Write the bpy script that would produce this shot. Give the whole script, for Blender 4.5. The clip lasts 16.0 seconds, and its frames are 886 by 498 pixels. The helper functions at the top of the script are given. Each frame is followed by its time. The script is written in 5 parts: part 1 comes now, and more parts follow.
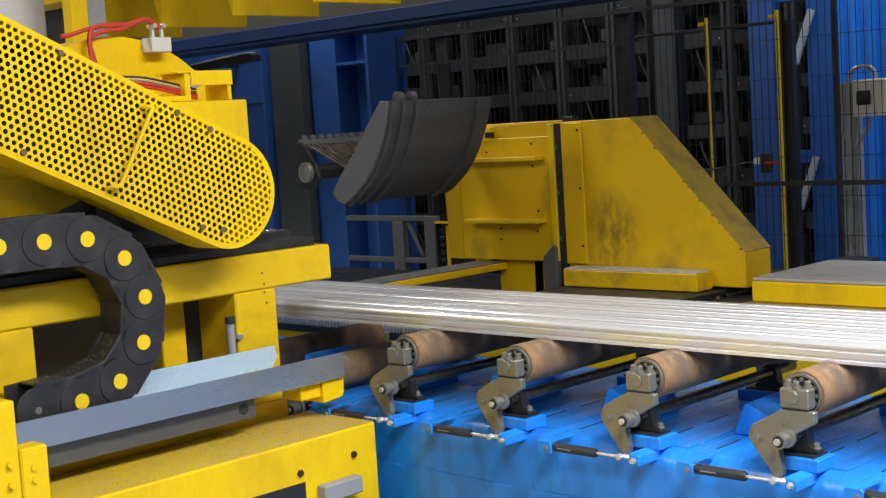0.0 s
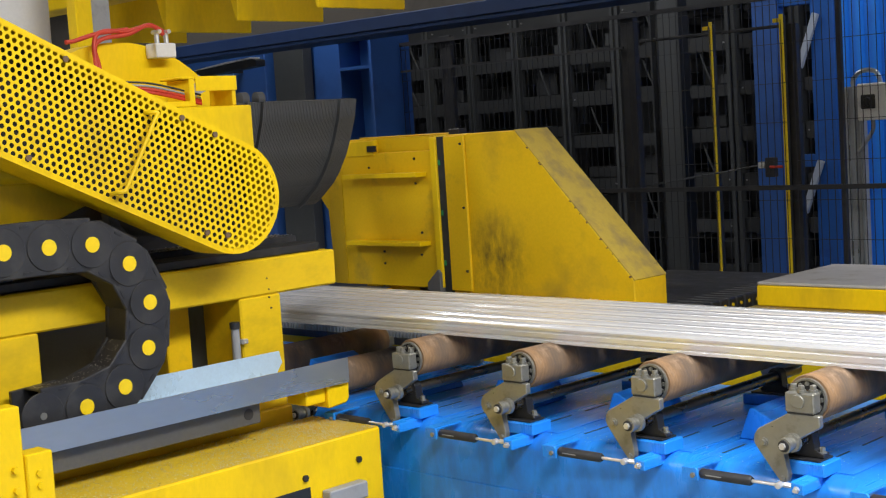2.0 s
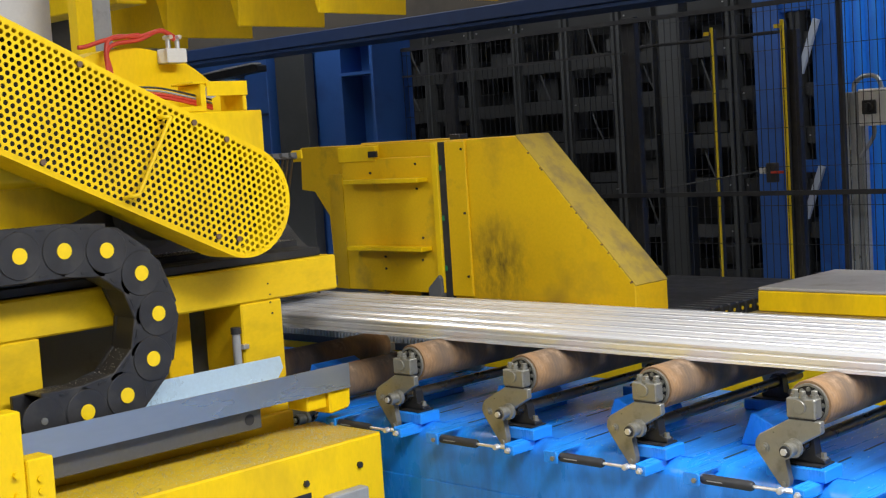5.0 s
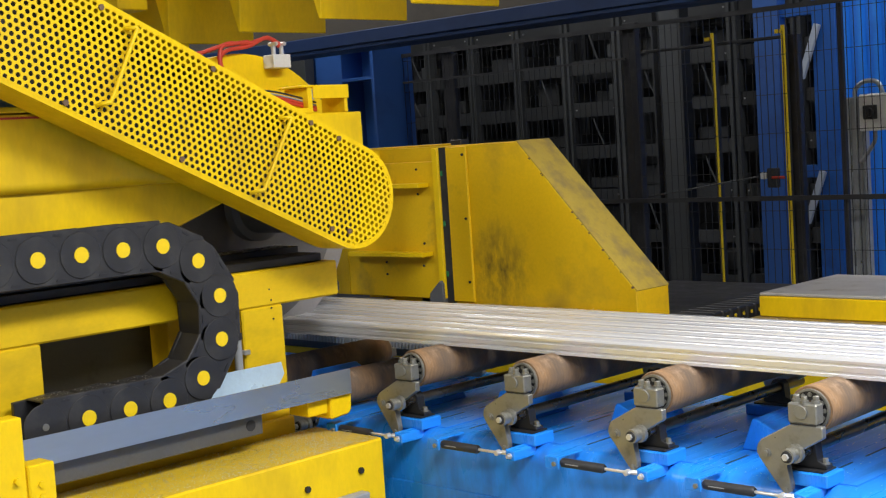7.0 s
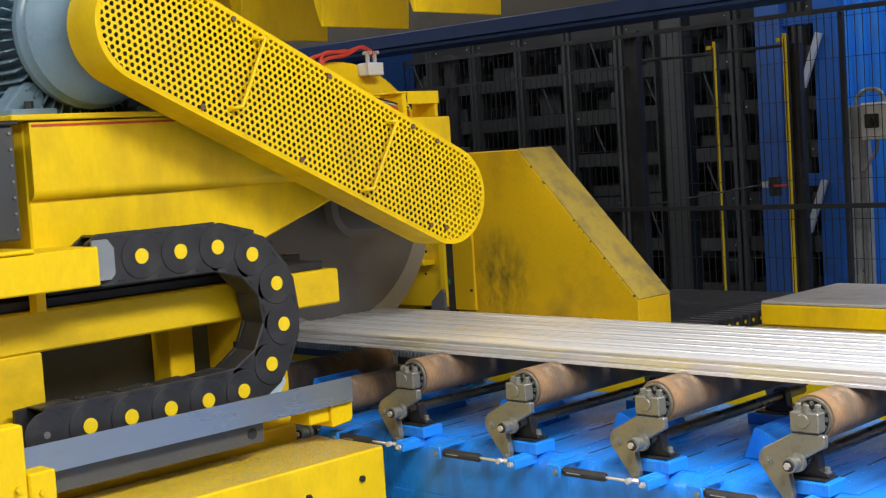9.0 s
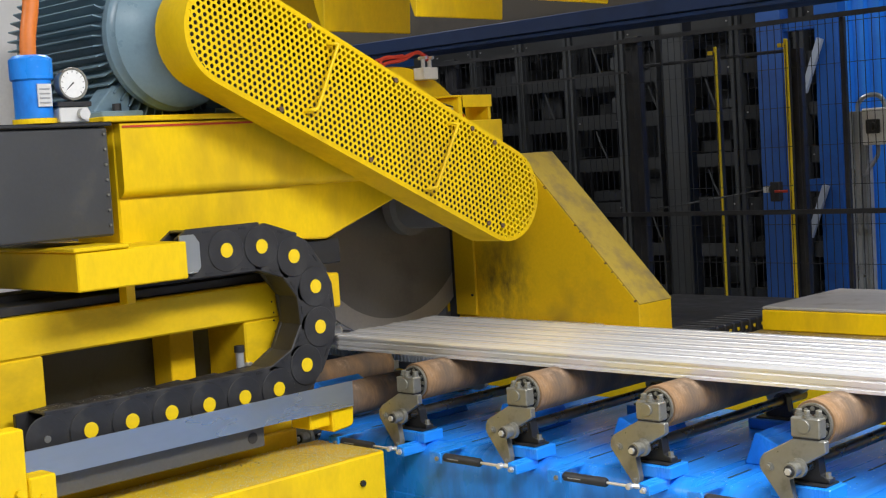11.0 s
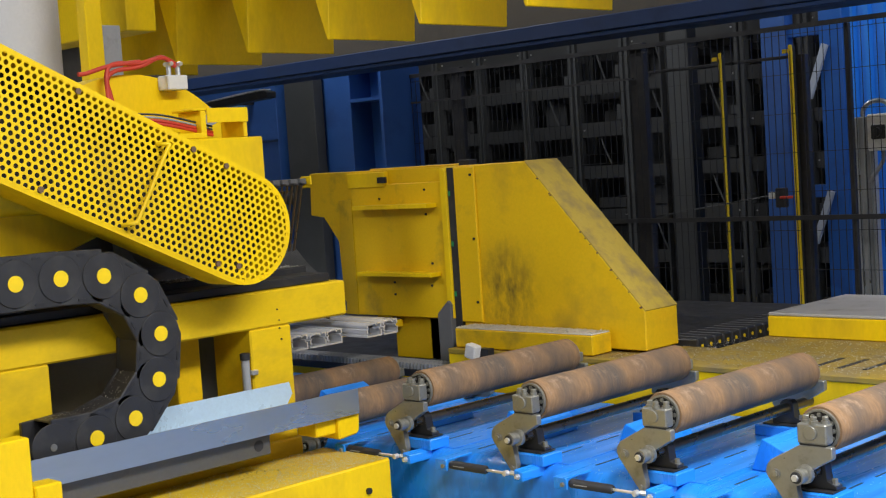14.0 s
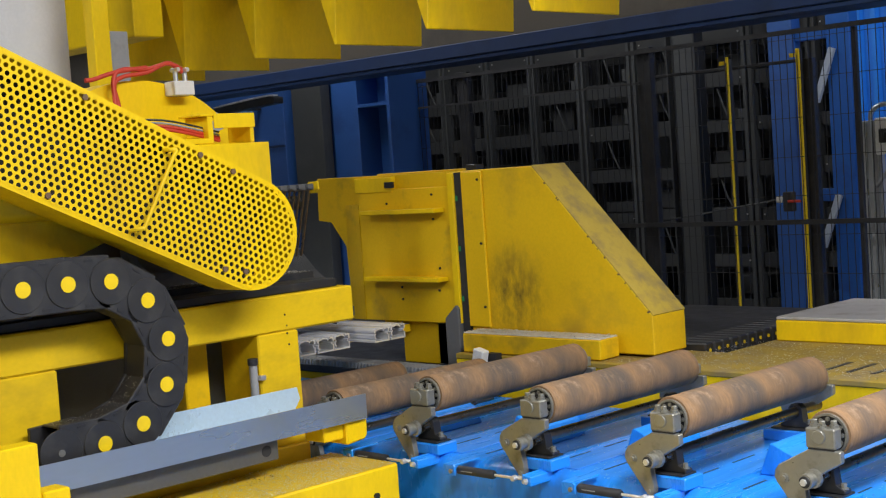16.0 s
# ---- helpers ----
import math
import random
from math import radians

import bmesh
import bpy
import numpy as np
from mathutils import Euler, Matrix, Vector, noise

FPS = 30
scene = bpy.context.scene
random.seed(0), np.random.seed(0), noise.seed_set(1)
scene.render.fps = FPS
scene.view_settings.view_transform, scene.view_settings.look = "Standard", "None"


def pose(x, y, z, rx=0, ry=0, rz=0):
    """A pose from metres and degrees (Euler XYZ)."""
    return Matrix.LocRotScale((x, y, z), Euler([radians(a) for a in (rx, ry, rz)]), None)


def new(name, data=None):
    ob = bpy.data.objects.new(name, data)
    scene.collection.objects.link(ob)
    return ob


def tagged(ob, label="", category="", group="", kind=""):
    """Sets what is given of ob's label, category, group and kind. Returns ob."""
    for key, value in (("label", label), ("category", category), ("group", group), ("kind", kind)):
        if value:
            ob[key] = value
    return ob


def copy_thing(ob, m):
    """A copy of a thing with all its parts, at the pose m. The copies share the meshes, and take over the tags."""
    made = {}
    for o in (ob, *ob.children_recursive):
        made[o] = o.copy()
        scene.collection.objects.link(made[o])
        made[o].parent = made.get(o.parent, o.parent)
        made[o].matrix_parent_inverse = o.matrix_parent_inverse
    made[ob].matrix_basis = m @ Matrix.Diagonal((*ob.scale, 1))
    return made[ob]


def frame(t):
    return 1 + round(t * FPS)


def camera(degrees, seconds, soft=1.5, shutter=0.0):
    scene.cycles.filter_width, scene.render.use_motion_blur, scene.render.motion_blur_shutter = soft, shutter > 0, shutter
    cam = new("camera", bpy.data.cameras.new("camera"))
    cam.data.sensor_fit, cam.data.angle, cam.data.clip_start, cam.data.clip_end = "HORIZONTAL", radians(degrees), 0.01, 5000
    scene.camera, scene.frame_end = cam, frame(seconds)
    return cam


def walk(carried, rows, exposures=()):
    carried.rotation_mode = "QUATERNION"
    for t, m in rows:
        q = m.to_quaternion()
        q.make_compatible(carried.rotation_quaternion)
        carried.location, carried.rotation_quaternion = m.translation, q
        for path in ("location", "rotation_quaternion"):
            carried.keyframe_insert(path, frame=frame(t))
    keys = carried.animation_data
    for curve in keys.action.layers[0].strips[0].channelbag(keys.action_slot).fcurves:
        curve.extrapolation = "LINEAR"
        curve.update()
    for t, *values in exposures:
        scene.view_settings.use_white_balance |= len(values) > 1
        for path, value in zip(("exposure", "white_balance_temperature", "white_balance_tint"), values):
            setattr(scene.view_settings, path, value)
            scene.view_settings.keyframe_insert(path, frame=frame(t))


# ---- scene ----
cam = camera(36.12, 16.0, soft=1.2, shutter=0.4)
EYE = (2.973, -2.833, 1.641)
TURNS = [
    (0.0, 84.741, 3.523, 43.918), (0.5, 84.810, 3.560, 43.984), (1.0, 84.867, 3.616, 44.043),
    (1.5, 84.914, 3.642, 44.083), (2.0, 84.955, 3.663, 44.100), (2.5, 84.991, 3.608, 44.089),
    (3.0, 85.030, 3.570, 44.067), (3.5, 85.068, 3.569, 44.064), (4.0, 85.108, 3.579, 44.080),
    (6.5, 85.326, 3.732, 44.205), (7.0, 85.417, 3.711, 44.191), (7.5, 85.518, 3.691, 44.203),
    (8.0, 85.622, 3.694, 44.227), (8.5, 85.711, 3.691, 44.252), (9.0, 85.767, 3.653, 44.264),
    (11.5, 86.012, 3.549, 44.330), (12.0, 86.073, 3.600, 44.346), (12.5, 86.133, 3.657, 44.372),
    (13.0, 86.187, 3.703, 44.404), (13.5, 86.236, 3.723, 44.456), (14.0, 86.284, 3.765, 44.526),
    (14.5, 86.336, 3.813, 44.605), (15.0, 86.390, 3.862, 44.680), (15.5, 86.454, 3.903, 44.765),
    (16.0, 86.509, 3.922, 44.828)]
walk(cam, [(t, pose(*EYE, a, b, c)) for t, a, b, c in TURNS])

# ---- light: a dim hall lit by unseen area lamps added where brightness was needed ----
world = bpy.data.worlds.new("hall_air")
world.use_nodes = True
world.node_tree.nodes["Background"].inputs["Color"].default_value = (0.75, 0.85, 1.0, 1)
world.node_tree.nodes["Background"].inputs["Strength"].default_value = 0.05
scene.world = world
scene.view_settings.exposure = 0.0


def unseen_lamp(x, y, z, sx, sy, watts, colour=(0.985, 0.985, 1.0)):
    data = bpy.data.lights.new("luminaire", "AREA")
    data.shape, data.size, data.size_y, data.energy, data.color = "RECTANGLE", sx, sy, watts, colour
    ob = new("luminaire", data)
    ob.matrix_world = pose(x, y, z)
    return ob


# unseen key from the right, above the rollers
unseen_lamp(3.0, -0.4, 3.7, 0.9, 2.6, 262)
# added fills from the front for table front and profile sides
unseen_lamp(4.0, -3.4, 4.0, 2.8, 0.8, 142)
unseen_lamp(-1.6, -4.6, 4.2, 0.8, 2.8, 165)
# added fill for the portal column and cabinet
unseen_lamp(-3.4, 1.2, 4.6, 0.8, 3.0, 110)
# added back light for the slab top, slope and fence posts
unseen_lamp(1.9, 3.3, 4.4, 2.6, 0.5, 55)


# ---- materials ----
def shader(name):
    m = bpy.data.materials.new(name)
    m.use_nodes = True
    nt = m.node_tree
    return m, nt, nt.nodes["Principled BSDF"]


def noise_node(nt, scale, detail=4.0, rough=0.6, stretch=None):
    tc = nt.nodes.new("ShaderNodeTexCoord")
    n = nt.nodes.new("ShaderNodeTexNoise")
    n.inputs["Scale"].default_value, n.inputs["Detail"].default_value, n.inputs["Roughness"].default_value = scale, detail, rough
    if stretch:
        mp = nt.nodes.new("ShaderNodeMapping")
        mp.inputs["Scale"].default_value = stretch
        nt.links.new(tc.outputs["Object"], mp.inputs["Vector"])
        nt.links.new(mp.outputs["Vector"], n.inputs["Vector"])
    else:
        nt.links.new(tc.outputs["Object"], n.inputs["Vector"])
    return n


def ramp_node(nt, src, lo, hi):
    r = nt.nodes.new("ShaderNodeMapRange")
    r.inputs["From Min"].default_value, r.inputs["From Max"].default_value = lo, hi
    nt.links.new(src, r.inputs["Value"])
    return r.outputs["Result"]


def blend(nt, fac, a, b):
    mx = nt.nodes.new("ShaderNodeMix")
    mx.data_type = "RGBA"
    nt.links.new(fac, mx.inputs["Factor"])
    for socket, v in ((mx.inputs["A"], a), (mx.inputs["B"], b)):
        if isinstance(v, tuple):
            socket.default_value = (*v, 1)
        else:
            nt.links.new(v, socket)
    return mx.outputs["Result"]


def surface(name, base, rough=0.5, metal=0.0, stain=None, stain_at=(0.55, 0.75), grain=(0.96, 1.04), scale=6.0, fine=90.0,
            bump=0.15, spec=0.5, stretch=None, wear=None, wear_at=(0.66, 0.72), wear_scale=28.0, coat=0.0, spot=None):
    """Paint, metal or plastic: broad stains, fine grain, chipped wear, uneven gloss and slight relief."""
    m, nt, b = shader(name)
    big = noise_node(nt, scale, 5.0, 0.62, stretch)
    small = noise_node(nt, fine, 3.0, 0.6, stretch)
    dark = tuple(c * grain[0] for c in base)
    light = tuple(min(1.0, c * grain[1]) for c in base)
    col = blend(nt, ramp_node(nt, small.outputs["Fac"], 0.3, 0.7), dark, light)
    if stain:
        col = blend(nt, ramp_node(nt, big.outputs["Fac"], *stain_at), col, stain)
    if wear:
        chips = noise_node(nt, wear_scale, 6.0, 0.7)
        col = blend(nt, ramp_node(nt, chips.outputs["Fac"], *wear_at), col, wear)
    if spot:
        centre, radius, ink = spot
        tc = nt.nodes.new("ShaderNodeTexCoord")
        mp = nt.nodes.new("ShaderNodeMapping")
        mp.inputs["Location"].default_value = tuple(-c / q for c, q in zip(centre, radius))
        mp.inputs["Scale"].default_value = tuple(1 / q for q in radius)
        nt.links.new(tc.outputs["Object"], mp.inputs["Vector"])
        ln = nt.nodes.new("ShaderNodeVectorMath")
        ln.operation = "LENGTH"
        nt.links.new(mp.outputs["Vector"], ln.inputs[0])
        near = ramp_node(nt, ln.outputs["Value"], 1.0, 0.15)
        blot = ramp_node(nt, noise_node(nt, 16.0, 6.0, 0.7, (1.0, 1.0, 0.5)).outputs["Fac"], 0.36, 0.66)
        mul = nt.nodes.new("ShaderNodeMath")
        mul.operation = "MULTIPLY"
        nt.links.new(near, mul.inputs[0]), nt.links.new(blot, mul.inputs[1])
        col = blend(nt, mul.outputs["Value"], col, ink)
    nt.links.new(col, b.inputs["Base Color"])
    r = nt.nodes.new("ShaderNodeMapRange")
    r.inputs["From Min"].default_value, r.inputs["From Max"].default_value = 0.3, 0.7
    r.inputs["To Min"].default_value, r.inputs["To Max"].default_value = max(0.04, rough - 0.1), min(1.0, rough + 0.12)
    nt.links.new(big.outputs["Fac"], r.inputs["Value"])
    nt.links.new(r.outputs["Result"], b.inputs["Roughness"])
    b.inputs["Metallic"].default_value = metal
    b.inputs["Specular IOR Level"].default_value = spec
    b.inputs["Coat Weight"].default_value = coat
    b.inputs["Coat Roughness"].default_value = 0.25
    if bump:
        bp = nt.nodes.new("ShaderNodeBump")
        bp.inputs["Strength"].default_value, bp.inputs["Distance"].default_value = bump, 0.002
        nt.links.new(small.outputs["Fac"], bp.inputs["Height"])
        nt.links.new(bp.outputs["Normal"], b.inputs["Normal"])
    return m


YEL = (0.85, 0.572, 0.005)
M_YEL = surface("yellow_paint", spec=0.28, base=YEL, rough=0.40, stain=(0.56, 0.36, 0.014), stain_at=(0.52, 0.80), scale=3.5, bump=0.05, stretch=(1.0, 1.0, 0.45), wear=(0.10, 0.075, 0.03), wear_at=(0.77, 0.80), wear_scale=22.0)
M_YEL_WORN = surface("worn_yellow_paint", spec=0.28, base=(0.79, 0.495, 0.006), rough=0.45, stain=(0.33, 0.22, 0.03), stain_at=(0.56, 0.80), scale=4.5, bump=0.1, wear=(0.06, 0.05, 0.03), wear_at=(0.72, 0.77), wear_scale=16.0)
M_YEL_DUST = surface("dusty_yellow_plate", (0.33, 0.225, 0.025), 0.6, stain=(0.22, 0.17, 0.09), stain_at=(0.42, 0.70), scale=7.0, bump=0.15, wear=(0.55, 0.50, 0.40), wear_at=(0.74, 0.82), wear_scale=70.0)
# streaks along y: oily grime plus dark roller reflections painted into the colour
M_BLUE = surface("blue_paint", (0.018, 0.26, 0.86), 0.30, stain=(0.012, 0.115, 0.45), stain_at=(0.48, 0.78), scale=11.0, bump=0.06, stretch=(1.0, 0.10, 0.35), wear=(0.45, 0.52, 0.60), wear_at=(0.72, 0.76), wear_scale=55.0)
M_BLUE_DARK = surface("dark_blue_paint", (0.025, 0.095, 0.33), 0.5, stain=(0.02, 0.065, 0.22), scale=3.0, bump=0.05)
M_NAVY = surface("navy_paint", (0.008, 0.032, 0.11), 0.5, stain=(0.006, 0.02, 0.06), scale=3.0, bump=0.03)
M_BLACK = surface("black_plastic_and_shade", (0.023, 0.023, 0.025), 0.48, stain=(0.05, 0.048, 0.045), stain_at=(0.5, 0.8), scale=14.0, bump=0.12)
M_DARK = surface("dark_steel", (0.030, 0.031, 0.034), 0.5, metal=0.4, stain=(0.06, 0.055, 0.05), scale=9.0, bump=0.12)
M_YEL_GRIME = surface("grimy_yellow_paint", spec=0.28, base=(0.74, 0.49, 0.008), rough=0.45, stain=(0.44, 0.29, 0.012), stain_at=(0.48, 0.80), scale=5.0, bump=0.08, stretch=(1.0, 0.6, 1.0), wear=(0.09, 0.065, 0.03), wear_at=(0.70, 0.76), wear_scale=14.0)
M_HOOD = surface("dark_grey_lamella", (0.050, 0.053, 0.056), 0.5, stain=(0.080, 0.082, 0.085), stain_at=(0.45, 0.75), scale=8.0, bump=0.2)
M_STEEL = surface("machined_steel", (0.29, 0.285, 0.25), 0.36, metal=0.6, stain=(0.17, 0.16, 0.12), scale=18.0, bump=0.1)
M_ZINC = surface("galvanised_sheet", (0.50, 0.545, 0.565), 0.30, metal=0.75, stain=(0.38, 0.42, 0.45), stain_at=(0.40, 0.75), scale=3.0, fine=60.0, grain=(0.985, 1.015), stretch=(1.0, 0.25, 1.0), bump=0.01)
# zinc sheet again, its light blue reflection put into the base colour
M_ZINC_SHEEN = surface("zinc_with_painted_sheen", (0.52, 0.68, 0.82), 0.32, metal=0.15, stain=(0.42, 0.55, 0.68), scale=7.0, bump=0.03)
M_ALU = surface("aluminium_extrusion", (0.90, 0.905, 0.92), 0.25, metal=0.55, stain=(0.80, 0.81, 0.84), stain_at=(0.40, 0.85), scale=3.0, fine=14.0, stretch=(0.004, 1.0, 1.0), bump=0.0, grain=(0.96, 1.02))
M_FELT = surface("brown_felt_sleeve", (0.305, 0.178, 0.088), 0.85, stain=(0.125, 0.100, 0.080), stain_at=(0.38, 0.66), scale=7.0, fine=120.0, grain=(0.82, 1.15), stretch=(0.35, 1.0, 0.35), bump=0.5, spec=0.2, wear=(0.40, 0.28, 0.19), wear_at=(0.60, 0.80), wear_scale=11.0)
M_SHAFT = surface("oily_shaft_steel", (0.17, 0.145, 0.115), 0.30, metal=0.85, stain=(0.09, 0.075, 0.055), scale=9.0, bump=0.03)
M_DULL = surface("dull_grey_steel", (0.115, 0.117, 0.12), 0.6, stain=(0.07, 0.07, 0.07), scale=7.0, bump=0.05)
M_TAUPE = surface("dusty_brown_steel", (0.10, 0.088, 0.072), 0.65, stain=(0.06, 0.055, 0.05), scale=2.5, bump=0.03)
M_BEAM = surface("deep_blue_paint", (0.006, 0.026, 0.095), 0.6, stain=(0.005, 0.018, 0.06), scale=3.0, bump=0.03)
M_MOTOR = surface("grey_blue_motor_paint", (0.18, 0.275, 0.335), 0.36, stain=(0.12, 0.19, 0.235), scale=6.0, bump=0.08)
M_BLADE = surface("saw_blade_steel", (0.15, 0.15, 0.155), 0.5, metal=0.35, stain=(0.12, 0.12, 0.125), scale=4.0, bump=0.03)
M_BRIGHT = surface("bright_steel", (0.70, 0.70, 0.69), 0.3, metal=0.6, bump=0.02)
M_RIM = surface("ground_blade_rim", (0.34, 0.34, 0.35), 0.42, metal=0.5, scale=3.0, bump=0.02)
M_RUST = surface("rusty_bolt", (0.16, 0.10, 0.06), 0.6, metal=0.3)
M_GREY = surface("grey_paint", (0.30, 0.31, 0.32), 0.5, stain=(0.2, 0.2, 0.2), scale=8.0)
M_LIGHT = surface("light_grey_enclosure", (0.62, 0.62, 0.60), 0.5, bump=0.03)
M_WHITE = surface("white_duct", (0.66, 0.65, 0.65), 0.5, stain=(0.62, 0.62, 0.62), scale=4.0, bump=0.04)
M_RED = surface("red_hose", (0.52, 0.045, 0.022), 0.45, bump=0.05)
M_ORANGE = surface("orange_pipe", (0.75, 0.20, 0.03), 0.4, bump=0.03)
M_YELDOT = surface("yellow_cap", (0.85, 0.60, 0.01), 0.4, bump=0.02)
M_CHIP = surface("aluminium_swarf", (0.80, 0.79, 0.76), 0.35, metal=0.8, bump=0.0)
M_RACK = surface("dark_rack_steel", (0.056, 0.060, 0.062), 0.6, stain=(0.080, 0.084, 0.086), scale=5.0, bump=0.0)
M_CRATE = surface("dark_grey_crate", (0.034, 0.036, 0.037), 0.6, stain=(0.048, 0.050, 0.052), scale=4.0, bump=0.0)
M_FLOOR = surface("grey_concrete", (0.30, 0.30, 0.29), 0.6, stain=(0.13, 0.13, 0.13), scale=1.5, bump=0.2)
M_HALL = surface("dark_hall_wall", (0.34, 0.345, 0.36), 0.7, scale=1.0, bump=0.0)
M_CEIL = surface("pale_ceiling", (0.68, 0.69, 0.71), 0.8, scale=1.0, bump=0.0)
M_DUST = surface("aluminium_dust", (0.74, 0.73, 0.71), 0.6, stain=(0.48, 0.46, 0.42), stain_at=(0.5, 0.65), scale=30.0, fine=180.0, bump=0.6)
M_BRACE = surface("pale_brace", (0.42, 0.48, 0.58), 0.5, bump=0.02)
M_DIAL = surface("white_dial", (0.8, 0.8, 0.78), 0.3, bump=0.0)


# ---- mesh helpers ----
ORIGIN = {}


def thing(name, label, category, loc=(0, 0, 0), group="", kind=""):
    ob = new(name)
    ob.empty_display_size = 0.05
    ob.location = loc
    ORIGIN[ob] = Vector(loc)
    return tagged(ob, label, category, group, kind)


def part(name, bm, material, parent=None, label="", smooth=None, kind=""):
    """Links a bmesh, given in place coordinates, as one mesh under its thing or part."""
    off = ORIGIN.get(parent, Vector())
    if off.length:
        bmesh.ops.translate(bm, verts=bm.verts, vec=-off)
    bmesh.ops.recalc_face_normals(bm, faces=bm.faces)
    me = bpy.data.meshes.new(name)
    bm.to_mesh(me)
    bm.free()
    me.materials.append(material)
    if smooth is not None:
        me.polygons.foreach_set("use_smooth", [True] * len(me.polygons))
        me.set_sharp_from_angle(angle=radians(smooth))
    ob = new(name, me)
    if parent:
        ob.parent = parent
        ORIGIN[ob] = off
    return tagged(ob, label, kind=kind)


def B():
    return bmesh.new()


def bevelled(bm, verts, width, seg=1):
    if width > 0:
        edges = list({e for v in verts for e in v.link_edges})
        bmesh.ops.bevel(bm, geom=edges, offset=width, segments=seg, affect="EDGES", profile=0.6, clamp_overlap=True)


def prism(bm, pts, axis, a0, a1, bev=0.0):
    """A polygon of the plane across axis, thickened from a0 to a1. x: (y, z); y: (x, z); z: (x, y)."""
    def at(p, a):
        return {"x": (a, p[0], p[1]), "y": (p[0], a, p[1]), "z": (p[0], p[1], a)}[axis]
    lo, hi = [bm.verts.new(at(p, a0)) for p in pts], [bm.verts.new(at(p, a1)) for p in pts]
    bm.faces.new(lo), bm.faces.new(hi[::-1])
    n = len(pts)
    for i in range(n):
        bm.faces.new((lo[i], hi[i], hi[(i + 1) % n], lo[(i + 1) % n]))
    bevelled(bm, lo + hi, bev)
    return bm


def box(bm, x0, x1, y0, y1, z0, z1, bev=0.0):
    return prism(bm, [(x0, y0), (x1, y0), (x1, y1), (x0, y1)], "z", z0, z1, bev)


def disc_pts(c, r, n, start=0.0):
    return [(c[0] + r * math.cos(start + 2 * math.pi * i / n), c[1] + r * math.sin(start + 2 * math.pi * i / n)) for i in range(n)]


def cyl(bm, c, axis, r, a0, a1, n=20, bev=0.0):
    return prism(bm, disc_pts(c, r, n), axis, a0, a1, bev)


def tube(bm, c, axis, ro, ri, a0, a1, n=28):
    def at(p, a):
        return {"x": (a, p[0], p[1]), "y": (p[0], a, p[1]), "z": (p[0], p[1], a)}[axis]
    rings = [[bm.verts.new(at(p, a)) for p in disc_pts(c, r, n)] for r, a in ((ro, a0), (ro, a1), (ri, a1), (ri, a0))]
    for k in range(4):
        p, q = rings[k], rings[(k + 1) % 4]
        for i in range(n):
            bm.faces.new((p[i], p[(i + 1) % n], q[(i + 1) % n], q[i]))
    return bm


def lathe(bm, prof, c, axis, n=32):
    """Revolves (distance along axis, radius) pairs round an axis through c."""
    def at(p, a):
        return {"x": (a, p[0], p[1]), "y": (p[0], a, p[1]), "z": (p[0], p[1], a)}[axis]
    rings = [[bm.verts.new(at(p, a)) for p in disc_pts(c, max(r, 1e-4), n)] for a, r in prof]
    for p, q in zip(rings, rings[1:]):
        for i in range(n):
            bm.faces.new((p[i], p[(i + 1) % n], q[(i + 1) % n], q[i]))
    bm.faces.new(rings[0]), bm.faces.new(rings[-1][::-1])
    return bm


def hose(bm, pts, r, n=8, steps=6):
    """A round hose along a smooth line through the points."""
    P = [Vector(p) for p in pts]
    line = []
    for i in range(len(P) - 1):
        a, b, c, d = P[max(i - 1, 0)], P[i], P[i + 1], P[min(i + 2, len(P) - 1)]
        for k in range(steps):
            t = k / steps
            line.append(0.5 * ((2 * b) + (c - a) * t + (2 * a - 5 * b + 4 * c - d) * t * t + (3 * b - a - 3 * c + d) * t ** 3))
    line.append(P[-1])
    rings = []
    for i, p in enumerate(line):
        tan = (line[min(i + 1, len(line) - 1)] - line[max(i - 1, 0)]).normalized()
        side = tan.cross(Vector((0.31, 0.2, 0.93))).normalized()
        up = side.cross(tan)
        rings.append([bm.verts.new(p + r * (math.cos(a) * side + math.sin(a) * up)) for a in [2 * math.pi * k / n for k in range(n)]])
    for p, q in zip(rings, rings[1:]):
        for i in range(n):
            bm.faces.new((p[i], p[(i + 1) % n], q[(i + 1) % n], q[i]))
    bm.faces.new(rings[0]), bm.faces.new(rings[-1][::-1])
    return bm


def scatter(bm, rng, count, x0, x1, y0, y1, z, size, dense=None):
    """Small curled chips lying on a level surface."""
    for _ in range(count):
        x, y = rng.uniform(x0, x1), rng.uniform(y0, y1)
        if dense and rng.random() > dense(x, y):
            continue
        s, a, l = size * rng.uniform(0.5, 1.5), rng.uniform(0, 6.28), rng.uniform(1.0, 3.0)
        ca, sa = math.cos(a), math.sin(a)
        h = s * rng.uniform(0.3, 1.0)
        v = [bm.verts.new((x + s * (u * ca - w * sa), y + s * (u * sa + w * ca), z + k)) for u, w, k in ((-l / 2, -0.4, 0), (l / 2, -0.4, h), (l / 2, 0.4, h * 0.6), (-l / 2, 0.4, 0.0006))]
        bm.faces.new(v)
    return bm


# ---- hall ----
def setting(name, bm, material, label, category):
    return tagged(part(name, bm, material), label, category, kind="structure")


